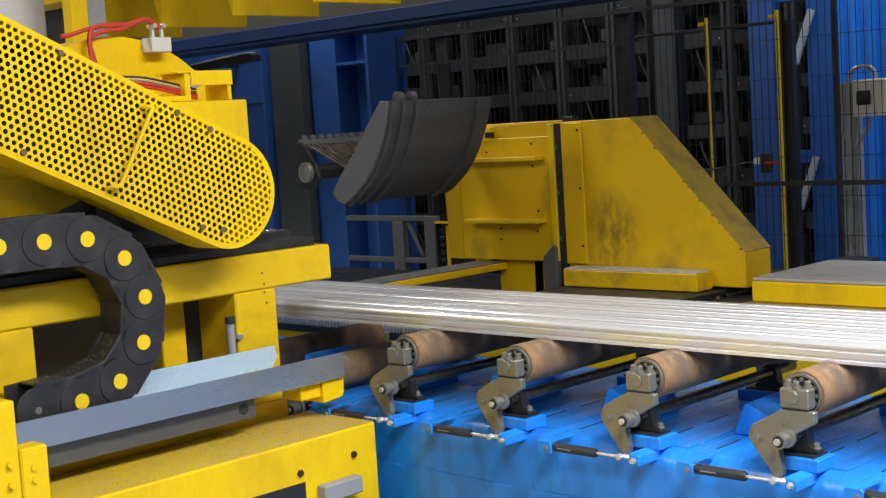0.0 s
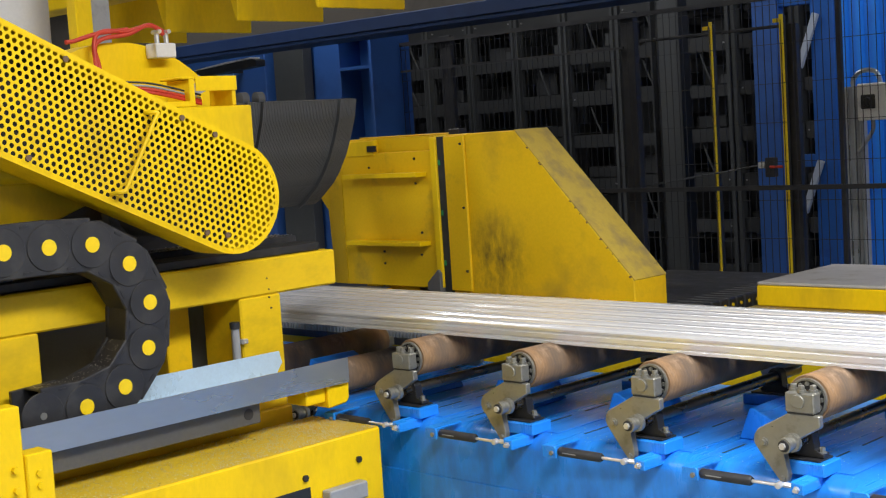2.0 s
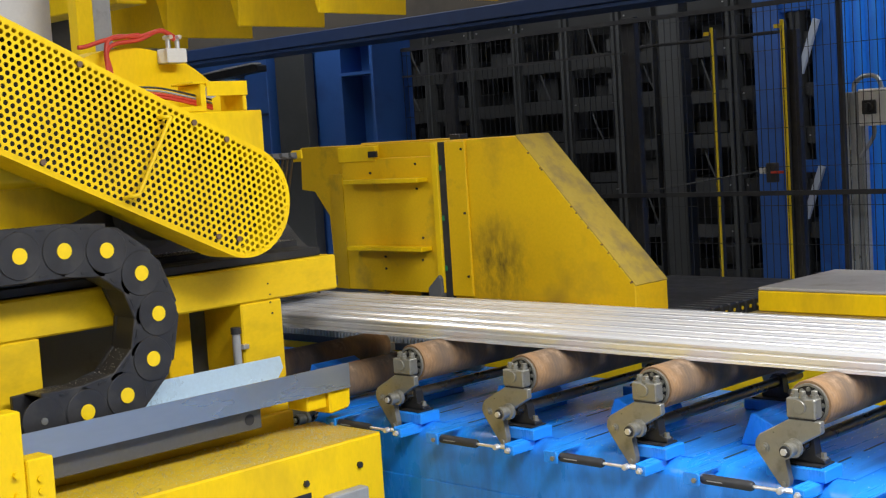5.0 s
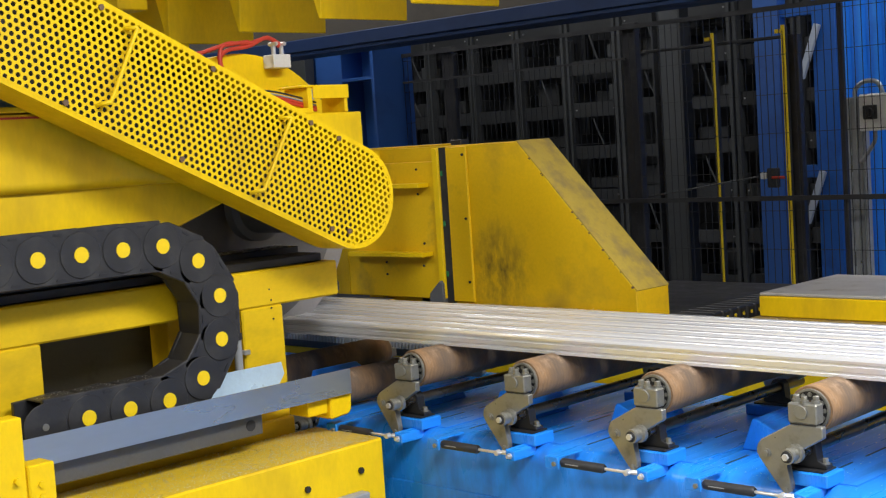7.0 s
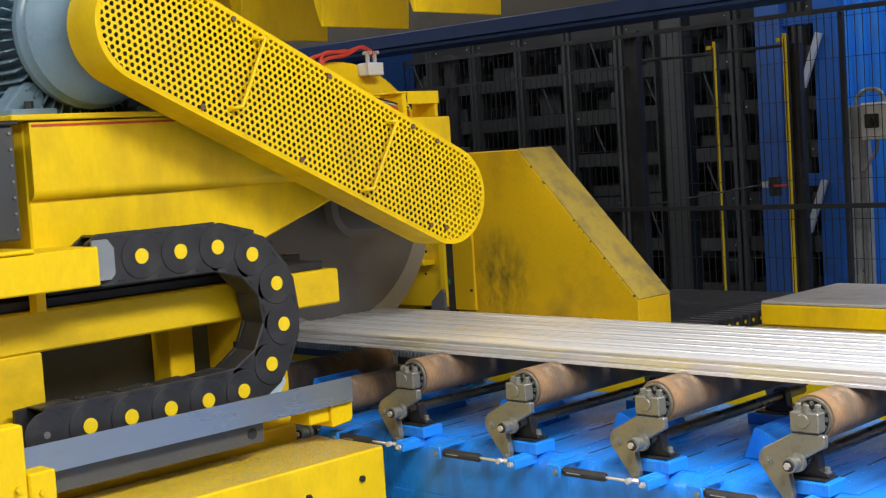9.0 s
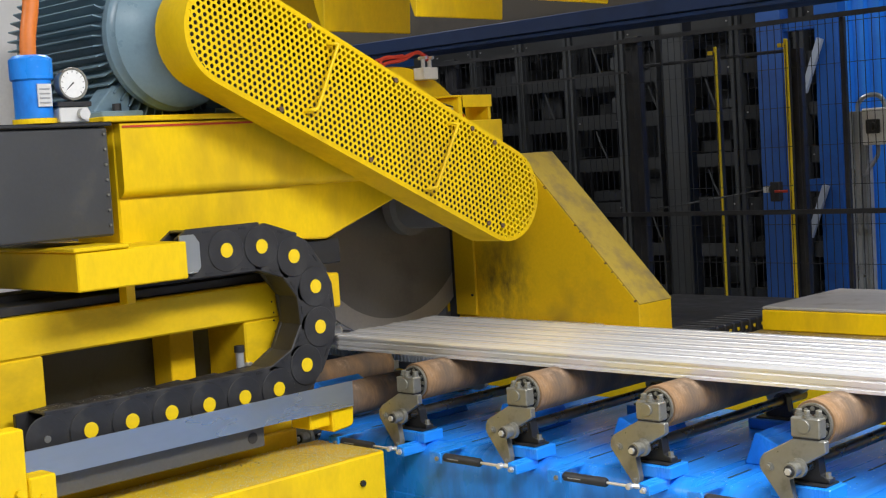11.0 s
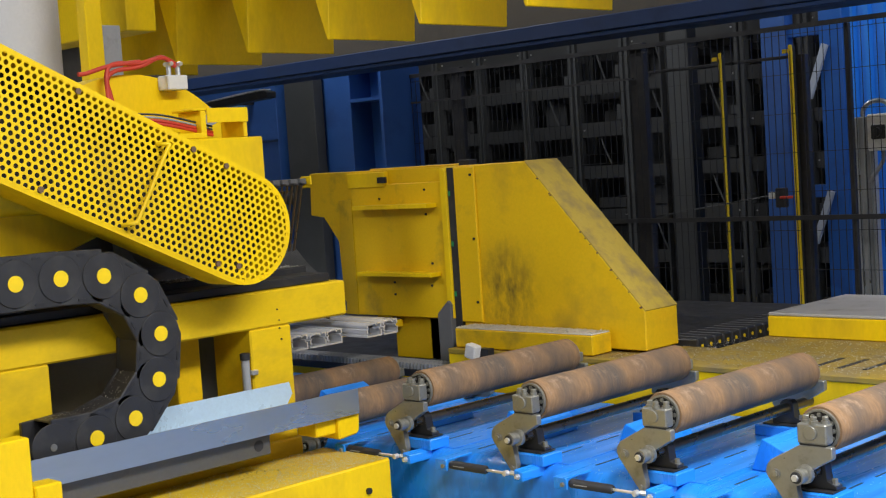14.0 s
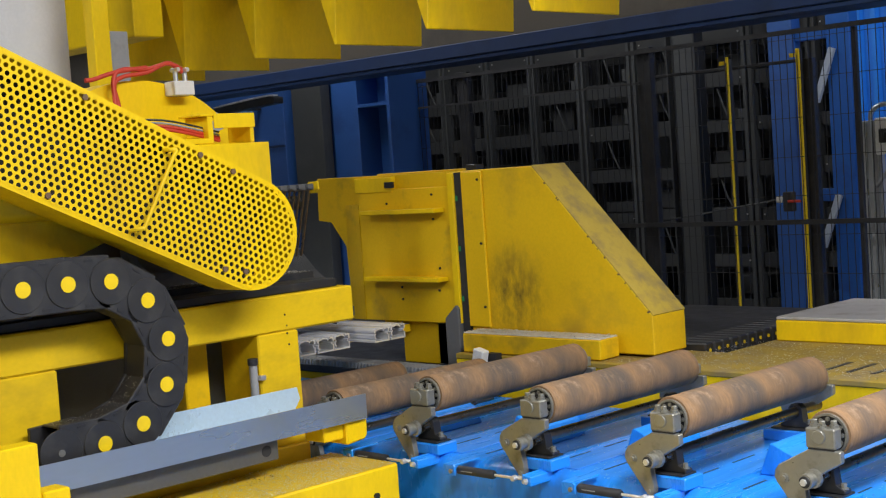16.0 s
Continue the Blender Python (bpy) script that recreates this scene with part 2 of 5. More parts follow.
setting("floor", box(B(), -9, 8, -8, 9, -0.1, 0), M_FLOOR, "grey concrete floor of the hall", "floor")
setting("wall_west", box(B(), -9.2, -9, -8, 9, 0, 6), M_HALL, "plain grey hall wall", "wall")
setting("wall_east", box(B(), 8, 8.2, -8, 9, 0, 6), M_HALL, "plain grey hall wall", "wall")
setting("wall_south", box(B(), -9, 8, -8.2, -8, 0, 6), M_HALL, "plain grey hall wall", "wall")
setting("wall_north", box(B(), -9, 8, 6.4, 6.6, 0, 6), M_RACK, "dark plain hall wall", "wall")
setting("ceiling", box(B(), -9.2, 8.2, -8.2, 9.2, 6, 6.1), M_CEIL, "pale metal hall ceiling", "ceiling")

PITCH = 0.45


# ---- roller table ----
def roller_table():
    t = thing("roller_table", "bright blue painted steel roller table dusted with chips", "conveyor", (0.6, 0.4, 0))
    bend = [(0.062 - 0.05 * math.cos(a), 0.715 + 0.05 * math.sin(a)) for a in [math.pi / 2 * i / 7 for i in range(8)]]
    lip = [(0.062 - 0.036 * math.cos(a), 0.715 + 0.036 * math.sin(a)) for a in [math.pi / 2 * i / 7 for i in range(8)]]
    part("table_top", prism(B(), [(0.012, 0.60)] + bend + [(0.86, 0.765), (0.86, 0.751)] + lip[::-1] + [(0.026, 0.60)], "x", -2.6, 4.6), M_BLUE, t, "folded blue top sheet", smooth=40)
    part("front_panel", box(B(), -2.6, 4.6, 0.010, 0.026, 0.05, 0.599, 0.003), M_BLUE, t)
    part("rear_panel", box(B(), -2.6, 4.6, 0.84, 0.855, 0.05, 0.744), M_BLUE, t)
    for k in range(-3, 7):
        x = k * PITCH + 0.19
        if k % 2 == 0:
            part("leg", box(B(), x - 0.05, x + 0.05, 0.032, 0.12, 0, 0.744), M_BLUE, t)
        part("raised_strip", box(B(), x - 0.16, x - 0.10, 0.066, 0.84, 0.7655, 0.7675, 0.0008), M_BLUE, t)
        for j in range(4):
            part("slot", box(B(), x - 0.035, x - 0.029, 0.10 + 0.18 * j, 0.21 + 0.18 * j, 0.7652, 0.7662), M_BLACK, t, "thin dark slot")
            part("slot", box(B(), x - 0.22, x - 0.215, 0.16 + 0.18 * j, 0.27 + 0.18 * j, 0.7652, 0.7662), M_BLACK, t, "thin dark slot")
        # folded stiffener beside each lever
        part("stiffener", prism(B(), [(x - 0.08, 0.766), (x - 0.045, 0.852), (x - 0.035, 0.853), (x + 0.04, 0.818), (x + 0.065, 0.766)], "y", 0.255, 0.46, 0.003), M_BLUE, t)
    rng = random.Random(5)
    part("swarf", scatter(B(), rng, 4200, -1.0, 2.4, 0.02, 0.83, 0.7665, 0.0018), M_CHIP, t, "fine aluminium chips", kind="stuff")
    return t


def conveyor_roller():
    """A felt-sleeved roller on swing levers, with its gas spring; built round x = 0."""
    t = thing("conveyor_roller", "brown felt-sleeved roller on grey steel swing levers above the blue table", "roller", (0, 0.4, 0.95), group="rollers of the table")
    b = lathe(B(), [(0.030, 0.0555), (0.033, 0.0570), (0.40, 0.0562), (0.732, 0.0568), (0.735, 0.055)], (0, 0.949), "y", 40)
    sleeve = part("sleeve", b, M_FELT, t, "stained brown felt sleeve", smooth=40)
    part("end_ring", tube(B(), (0, 0.949), "y", 0.0500, 0.0445, 0.022, 0.0305, 32), M_STEEL, sleeve, "bright steel bearing ring", smooth=40)
    part("bearing_cage", tube(B(), (0, 0.949), "y", 0.0440, 0.022, 0.027, 0.0302, 24), M_DARK, sleeve, smooth=40)
    for i in range(12):
        a = 2 * math.pi * i / 12
        part("bearing_ball", lathe(B(), [(0.0215, 0.002), (0.0225, 0.0055), (0.0265, 0.0055)], (0.0365 * math.cos(a), 0.949 + 0.0365 * math.sin(a)), "y", 10), M_STEEL, sleeve, smooth=40)
    part("end_ring", tube(B(), (0, 0.949), "y", 0.0485, 0.041, 0.7345, 0.745, 32), M_STEEL, sleeve, smooth=40)
    for y0, y1, s in ((-0.016, 0.018, 1), (0.748, 0.785, 0)):
        blk = part("bearing_block", box(B(), -0.038 if s else -0.03, 0.038 if s else 0.03, y0, y1, 0.922, 0.970 if s else 0.955, 0.003), M_STEEL, t, "grey machined bearing block")
        for x, y in ((-0.025, 0.006), (0.002, -0.006), (0.026, 0.006)) if s else ():
            part("bolt", cyl(cyl(B(), (x, y), "z", 0.0105, 0.970, 0.977, 12), (x, y), "z", 0.0085, 0.977, 0.987, 6, 0.001), M_STEEL, blk)
        if s:
            part("shaft_end", cyl(B(), (-0.002, 0.950), "y", 0.0165, -0.0215, -0.0157, 24, 0.001), M_STEEL, blk)
            part("split_line", box(B(), -0.034, 0.034, -0.013, 0.015, 0.9182, 0.9218), M_BLACK, blk)
    lever = [(0.050, 0.918), (-0.034, 0.918), (-0.116, 0.873), (-0.127, 0.857), (-0.129, 0.842), (-0.124, 0.830), (-0.112, 0.818), (-0.066, 0.758), (-0.058, 0.749), (-0.047, 0.748), (-0.039, 0.756), (-0.037, 0.770), (-0.052, 0.828), (-0.046, 0.838), (-0.030, 0.843), (0.050, 0.890)]
    lv = part("lever", prism(B(), lever, "y", -0.014, 0.006, 0.0025), M_STEEL, t, "grey cast steel swing lever")
    part("pivot_boss", lathe(B(), [(-0.014, 0.023), (-0.026, 0.0225), (-0.028, 0.0165), (-0.044, 0.0165), (-0.046, 0.0185), (-0.060, 0.0185)], (-0.020, 0.850), "y", 26), M_STEEL, lv, smooth=40)
    part("pivot_washer", lathe(B(), [(-0.060, 0.0145), (-0.0625, 0.0135)], (-0.020, 0.850), "y", 20), M_DARK, lv, smooth=40)
    part("pivot_bolt", cyl(B(), (-0.020, 0.850), "y", 0.0085, -0.069, -0.0625, 6), M_BRIGHT, lv)
    part("set_screw", lathe(B(), [(-0.014, 0.0115), (-0.018, 0.0115), (-0.0185, 0.007), (-0.024, 0.007)], (-0.100, 0.842), "y", 14), M_STEEL, lv, smooth=40)
    part("eye_pin", lathe(B(), [(-0.014, 0.007), (-0.019, 0.007), (-0.020, 0.004)], (-0.052, 0.758), "y", 14), M_STEEL, lv, smooth=40)
    part("lever", prism(B(), lever, "y", 0.765, 0.785, 0.0025), M_STEEL, t)
    part("pivot_shaft", cyl(B(), (-0.020, 0.850), "y", 0.0155, 0.006, 0.80, 18), M_SHAFT, t, "oily steel pivot shaft", smooth=40)
    for y in (0.030, 0.66):
        pb = part("pillow_block", prism(B(), [(-0.070, 0.804), (0.030, 0.804), (0.030, 0.814), (0.004, 0.822), (0.002, 0.862), (-0.008, 0.873), (-0.032, 0.873), (-0.042, 0.862), (-0.044, 0.822), (-0.070, 0.814)], "y", y + 0.006, y + 0.036, 0.002), M_DARK, t)
        for x in (-0.060, 0.020):
            part("bolt", cyl(cyl(B(), (x, y + 0.02), "z", 0.0105, 0.8145, 0.818, 14), (x, y + 0.02), "z", 0.0075, 0.818, 0.829, 6), M_STEEL, pb)
        part("base_plate", box(B(), -0.092, 0.030, y - 0.012, y + 0.052, 0.7985, 0.8035, 0.001), M_DARK, t, "dark oily base plate")
        part("pad", box(B(), -0.115, 0.045, y - 0.022, y + 0.062, 0.765, 0.798, 0.003), M_BLUE, t, "blue mounting pad")
    sp = part("gas_spring", lathe(B(), [(-0.252, 0.008), (-0.247, 0.0125), (-0.112, 0.0125), (-0.106, 0.009)], (-0.064, 0.756), "x", 20), M_BLACK, t, "black gas spring with bright rod", smooth=40)
    part("rod", cyl(B(), (-0.064, 0.756), "x", 0.0042, -0.106, -0.030, 12), M_CHIP, sp, smooth=40)
    part("rod_eye", lathe(B(), [(-0.075, 0.003), (-0.073, 0.008), (-0.058, 0.008), (-0.056, 0.003)], (-0.033, 0.756), "y", 16), M_BRIGHT, sp, smooth=40)
    part("printed_bars", box(B(), -0.230, -0.185, -0.0772, -0.0760, 0.755, 0.7575), M_GREY, sp, "pale unreadable print")
    cl = part("clevis", prism(B(), [(-0.292, 0.742), (-0.246, 0.742), (-0.246, 0.768), (-0.252, 0.774), (-0.292, 0.774)], "y", -0.086, -0.080, 0.001), M_BLUE, t, "blue clevis plate")
    part("clevis_top", box(B(), -0.292, -0.252, -0.0795, 0.030, 0.768, 0.774, 0.001), M_BLUE, cl)
    part("clevis_bolt", cyl(B(), (-0.258, 0.756), "y", 0.0065, -0.093, -0.0865, 6), M_STEEL, cl)
    st = part("stop_bracket", prism(B(), [(-0.002, 0.738), (0.030, 0.738), (0.030, 0.764), (-0.002, 0.770)], "y", -0.066, 0.030, 0.002), M_BLUE, t, "blue stop bracket")
    part("stop_bolt", cyl(B(), (-0.052, 0.755), "x", 0.0065, -0.028, -0.0025, 6), M_BRIGHT, st)
    part("stop_nut", cyl(cyl(B(), (0.014, 0.752), "y", 0.0085, -0.072, -0.0665, 6), (0.014, 0.752), "y", 0.005, -0.080, -0.072, 10), M_BRIGHT, st)
    return t


# ---- aluminium profiles ----
def profile(name, x0, x1, y, w, h, label, group, seed):
    t = thing(name, label, "extrusion", (x0, y, 1.0), group=group)
    pts = [(0, 0), (w - 0.002, 0), (w - 0.002, h * 0.45), (w - 0.010, h * 0.5), (w - 0.010, h * 0.62), (w - 0.002, h * 0.68), (w - 0.002, h - 0.002), (w - 0.006, h),
           (w * 0.72, h - 0.0015), (w * 0.68, h - 0.008), (w * 0.62, h - 0.008), (w * 0.58, h - 0.001), (w * 0.36, h + 0.001), (w * 0.20, h - 0.003), (0.007, h - 0.002), (0.003, h - 0.005),
           (0, h * 0.82), (0.001, h * 0.70), (0.006, h * 0.66), (0.006, h * 0.58), (0, h * 0.54), (0.001, h * 0.30), (0.006, h * 0.26), (0.006, h * 0.18), (0, h * 0.14)]
    b = B()
    def at(p, a): return (a, y + p[0], 1.002 + p[1])
    n = len(pts)
    ends = [x0, x0 + 0.004, x1]
    rings = [[b.verts.new(at(p, a)) for p in pts] for a in ends]
    for p, q in zip(rings, rings[1:]):
        for i in range(n):
            b.faces.new((p[i], q[i], q[(i + 1) % n], p[(i + 1) % n]))
    part("extrusion", b, M_ALU, t)
    # hollow end: wall ring and a deep chamber
    for xe, sgn in ((x0, 1), (x1, -1)):
        e, c = B(), (w / 2, h / 2)
        small = [(c[0] + (p[0] - c[0]) * 0.86, c[1] + (p[1] - c[1]) * 0.80) for p in pts]
        ring = [e.verts.new(at(p, xe)) for p in pts]
        inner = [e.verts.new(at(p, xe)) for p in small]
        deep = [e.verts.new(at(p, xe + sgn * 0.22)) for p in small]
        for i in range(n):
            j = (i + 1) % n
            e.faces.new((ring[i], ring[j], inner[j], inner[i]))
            e.faces.new((inner[i], inner[j], deep[j], deep[i]))
        e.faces.new(deep)
        part("sawn_end", e, M_ALU, t, "hollow sawn end")
    return t


CUT = -0.785
WIDTHS = [0.078, 0.080, 0.082, 0.078, 0.080, 0.078]


def profiles():
    moving, stubs, y = [], [], 0.160
    for i, w in enumerate(WIDTHS):
        h = 0.052 + 0.003 * (i % 2)
        moving.append(profile("aluminium_profile", CUT + 0.0004, 5.5, y, w - 0.003, h, "long ribbed mill-finish aluminium profile lying on the rollers", "profiles being cut", i))
        stubs.append(profile("profile_stub", -3.4 - 0.02 * i, CUT - 0.0004, y, w - 0.003, h, "sawn-off aluminium profile end beyond the blade", "profile stubs", i))
        y += w + (0.014 if i == 1 else 0)
    return moving, stubs


# ---- bed behind the rollers ----
def machine_bed():
    t = thing("machine_bed", "worn yellow machine bed dusted with aluminium chips", "machine bed", (0.8, 1.6, 0))
    part("deck", box(B(), -0.72, 4.6, 0.88, 1.235, 0.895, 0.915, 0.003), M_YEL_DUST, t, "dusty yellow deck plate")
    part("rear_deck", box(B(), 0.28, 4.6, 1.236, 2.45, 0.895, 0.915, 0.003), M_YEL_DUST, t, "dusty yellow deck plate")
    part("slide_plate", box(B(), -0.72, 0.020, 1.236, 2.45, 0.895, 0.915, 0.003), M_BLACK, t, "black slide plate under the carriage")
    part("chain_recess", box(B(), 0.021, 0.279, 1.236, 2.45, 0.860, 0.886, 0.003), M_BLACK, t, "black recess beside the slab")
    part("front_face", box(B(), -0.72, 4.6, 0.885, 0.90, 0.0, 0.894), M_YEL, t)
    for i in range(12):
        x = 0.78 + 0.085 * i
        part("slot", box(B(), x, x + 0.017, 1.0, 1.18, 0.9152, 0.9165), M_BLACK, t, "dark cut slot")
    slab = part("raised_slab", box(B(), 0.30, 3.2, 1.535, 2.12, 0.916, 0.992, 0.004), M_YEL, t)
    part("slab_top", box(B(), 0.302, 3.2, 1.537, 2.118, 0.993, 1.005, 0.003), surface("dusty_grey_plate", (0.40, 0.385, 0.365), 0.5, stain=(0.30, 0.27, 0.22), scale=9.0), slab, "dusty grey top plate")
    part("lower_bed", box(B(), -3.2, -0.73, 0.88, 2.6, 0.79, 0.82, 0.003), M_DARK, t)
    g = B()
    for i in range(60):
        x = -1.9 + i * 0.02
        box(g, x, x + 0.008, 0.88, 0.98, 0.8205, 0.845)
    part("slide_cover", g, M_GREY, t, "ribbed grey slide cover")
    part("lower_face", box(B(), -3.2, -0.73, 0.885, 0.90, 0.0, 0.789), M_YEL_WORN, t)
    rng = random.Random(9)
    part("swarf", scatter(B(), rng, 3500, -0.3, 1.6, 0.9, 1.5, 0.9165, 0.0028), M_CHIP, t, "scattered bright chips", kind="stuff")
    return t


def guide_posts():
    t = thing("guide_rack", "grey steel frame with a small yellow guard behind the bed", "rack", (-2.4, 2.6, 0))
    for x in (-2.70, -2.44):
        part("post", box(B(), x, x + 0.09, 2.58, 2.62, 0, 1.10, 0.003), M_DULL, t)
    for z in (1.101, 0.86):
        part("rail", box(B(), -3.1, -2.34, 2.585, 2.615, z, z + 0.03, 0.003), M_DULL, t)
    part("brace", prism(B(), [(-2.60, 1.09), (-2.575, 1.09), (-2.47, 0.90), (-2.495, 0.90)], "y", 2.60, 2.612), M_DULL, t)
    guard = part("guard_panel", box(B(), -2.29, -2.235, 2.60, 2.612, 0.85, 1.075, 0.002), M_YEL_WORN, t, "small yellow guard panel")
    for x in (-2.345, -2.232):
        part("guard_edge", box(B(), x, x + 0.014, 2.57, 2.599, 0.83, 1.09), M_BLACK, guard)
    part("guard_top", box(B(), -2.345, -2.218, 2.57, 2.612, 1.0905, 1.10), M_YEL_WORN, guard)
    for i in range(5):
        part("guard_bar", box(B(), -2.330, -2.295, 2.59, 2.599, 0.87 + 0.042 * i, 0.892 + 0.042 * i, 0.003), M_BLACK, guard)
    return t


def small_sensor():
    t = thing("sensor_box", "small pale sensor box on a dark bracket beside the bed", "sensor", (-0.52, 0.84, 0.80))
    part("bracket", box(B(), -0.52, -0.47, 0.84, 0.875, 0.78, 0.93, 0.002), M_DARK, t)
    part("cover", prism(B(), [(-0.560, 0.902), (-0.510, 0.890), (-0.497, 0.942), (-0.547, 0.954)], "y", 0.80, 0.838, 0.004), M_DIAL, t)
    return t


def bed_chain():
    t = thing("cable_chain", "black cable chain with yellow dots lying on the bed", "cable chain", (-0.1, 1.75, 0.915))
    for i in range(14):
        y = 1.24 + i * 0.056
        lk = part("link", box(B(), 0.03, 0.19, y, y + 0.053, 0.887, 0.941, 0.006), M_BLACK, t)
        part("cap", cyl(B(), (y + 0.027, 0.914), "x", 0.0070, 0.1895, 0.1925, 14), M_YELDOT, lk, "yellow cap")
    return t


# ---- clamp carriage that slides along the profiles ----
def clamp_carriage():
    t = thing("clamp_carriage", "yellow painted clamp carriage with a sloping gusset on the bed", "machine carriage", (-0.7, 1.05, 0.92))
    gus = part("gusset", prism(B(), [(-0.764, 0.925), (-0.764, 1.618), (-0.402, 1.620), (0.119, 1.068), (0.119, 0.925)], "y", 1.03, 1.225, 0.004), surface("oil_stained_yellow", spec=0.28, base=(0.79, 0.495, 0.006), rough=0.5, stain=(0.45, 0.29, 0.025), stain_at=(0.52, 0.80), scale=3.5, bump=0.1, wear=(0.06, 0.05, 0.03), wear_at=(0.74, 0.78), wear_scale=16.0,
                 spot=((0.17, 0.0, 0.20), (0.20, 0.5, 0.24), (0.10, 0.075, 0.02))), t, "sloping yellow gusset stained with oil")
    part("edge_strip", box(B(), -0.766, -0.655, 1.018, 1.0295, 1.0, 1.612, 0.003), M_YEL_WORN, gus)
    for z in (1.08, 1.33, 1.58):
        part("bolt", cyl(B(), (-0.672, z), "y", 0.0055, 1.013, 1.018, 6), M_DARK, gus)
    led = part("ledge", box(B(), -0.70, -0.025, 0.905, 1.0165, 0.918, 0.990, 0.004), M_YEL_WORN, t, "yellow ledge covered in chips")
    rng = random.Random(3)
    part("swarf", scatter(B(), rng, 1500, -0.695, -0.03, 0.908, 1.014, 0.9952, 0.0035), M_CHIP, led, "bright chips", kind="stuff")
    part("dust_layer", box(B(), -0.697, -0.029, 0.909, 1.0155, 0.9905, 0.9945, 0.0015), M_DUST, led, "grey layer of sawing dust")
    part("slope_plate", prism(B(), [(-0.400, 1.6225), (0.1215, 1.0695), (0.1215 - 0.004, 1.0645), (-0.402, 1.6195)], "y", 1.0315, 1.2235), surface("scuffed_yellow_slope", (0.50, 0.35, 0.03), 0.6, stain=(0.27, 0.20, 0.07), stain_at=(0.46, 0.70), scale=9.0, fine=70.0, bump=0.2, wear=(0.10, 0.075, 0.04), wear_at=(0.68, 0.74), wear_scale=34.0), gus, "dusty scuffed slope")
    chips = random.Random(21)
    for i in range(12):
        u = chips.random() ** 0.8
        x, z, r = -0.402 + 0.521 * u, 1.620 - 0.552 * u, chips.uniform(0.002, 0.006)
        ring = [(x - 0.002 + r * chips.uniform(0.5, 1.6) * math.cos(a), z - 0.002 + r * chips.uniform(0.4, 1.2) * math.sin(a)) for a in [k * math.pi / 3 for k in range(6)]]
        part("paint_chip", prism(B(), ring, "y", 1.0288, 1.0299), M_RUST, gus, "bare rusty chip in the paint")
    part("blade_slot", box(B(), -0.804, -0.767, 1.022, 1.09, 0.83, 1.612), M_BLACK, t, "black blade slot")
    for z in (1.10, 1.30, 1.50):
        part("slot_clip", box(B(), -0.80, -0.79, 1.018, 1.0215, z, z + 0.02), surface("green_clip", (0.02, 0.25, 0.08), 0.5), t, "green clip")
    back = [(-0.81, 1.003), (-0.81, 1.60), (-0.822, 1.612), (-0.85, 1.616), (-1.68, 1.622), (-1.69, 1.436), (-1.60, 1.43), (-1.51, 1.322), (-1.50, 1.003)]
    plate = part("side_plate", prism(B(), back, "y", 1.05, 1.13, 0.003), M_YEL_WORN, t)
    part("edge_flange", prism(B(), [(-0.805, 1.01), (-0.805, 1.598), (-0.818, 1.612), (-0.838, 1.612), (-0.838, 1.01)], "y", 1.012, 1.049, 0.003), M_YEL, plate)
    cov = part("cover", box(B(), -1.39, -0.842, 1.028, 1.049, 1.006, 1.56, 0.003), M_YEL_WORN, plate)
    part("side_fold", prism(B(), [(-1.392, 1.028), (-1.50, 1.049), (-1.392, 1.049)], "z", 1.006, 1.50), M_YEL_WORN, plate)
    for z in (1.466, 1.188):
        part("shelf", box(B(), -1.32, -0.875, 0.965, 1.0275, z - 0.009, z + 0.009, 0.002), M_YEL, plate, "yellow shelf flange dusted with chips")
    for x, z in ((-0.94, 1.53), (-0.94, 1.43), (-0.92, 1.23), (-1.15, 1.15), (-0.93, 1.14), (-1.15, 1.10), (-1.21, 1.56), (-1.21, 1.50)):
        part("bolt", cyl(B(), (x, z), "y", 0.0052, 1.023, 1.0275, 6), M_DARK, plate)
    part("top_bracket", box(B(), -1.40, -1.17, 1.02, 1.049, 1.548, 1.612, 0.003), M_YEL, plate)
    part("top_lug", box(B(), -1.20, -1.15, 1.01, 1.019, 1.565, 1.59), M_DARK, plate)
    part("rear_top", box(B(), -1.45, -0.86, 1.20, 1.24, 1.56, 1.626, 0.003), M_YEL_WORN, plate)
    part("top_clamp", box(B(), -0.86, -0.80, 1.15, 1.20, 1.58, 1.64, 0.003), M_DARK, plate)
    part("lower_block", box(B(), -1.20, -0.912, 1.06, 1.12, 0.83, 1.002, 0.003), M_YEL_WORN, t)
    part("foot", prism(B(), [(-0.885, 0.83), (-0.808, 0.83), (-0.808, 1.07), (-0.822, 1.085), (-0.885, 1.03)], "y", 1.0, 1.055, 0.003), M_DULL, t, "dark steel foot")
    arm = part("support_arm", box(B(), -1.32, -1.14, 0.20, 1.049, 0.962, 0.993, 0.003), M_YEL_WORN, t, "yellow arm reaching under the profiles")
    part("arm_dust", box(B(), -1.315, -1.145, 0.21, 1.045, 0.9935, 0.9975, 0.001), M_DULL, arm, "grey sawing dust")
    part("arm_leg", box(B(), -0.99, -0.94, 1.06, 1.10, 0.83, 1.002, 0.002), M_GREY, t, "grey steel leg")
    part("rear_plate", box(B(), -1.575, -1.48, 1.30, 1.32, 0.95, 1.21, 0.003), M_YEL_WORN, t)
    part("cross_arm", box(B(), -1.76, -1.691, 1.06, 1.12, 1.56, 1.612, 0.004), M_YEL, t)
    return t


HINGE = (-1.250, -0.030, 1.597)


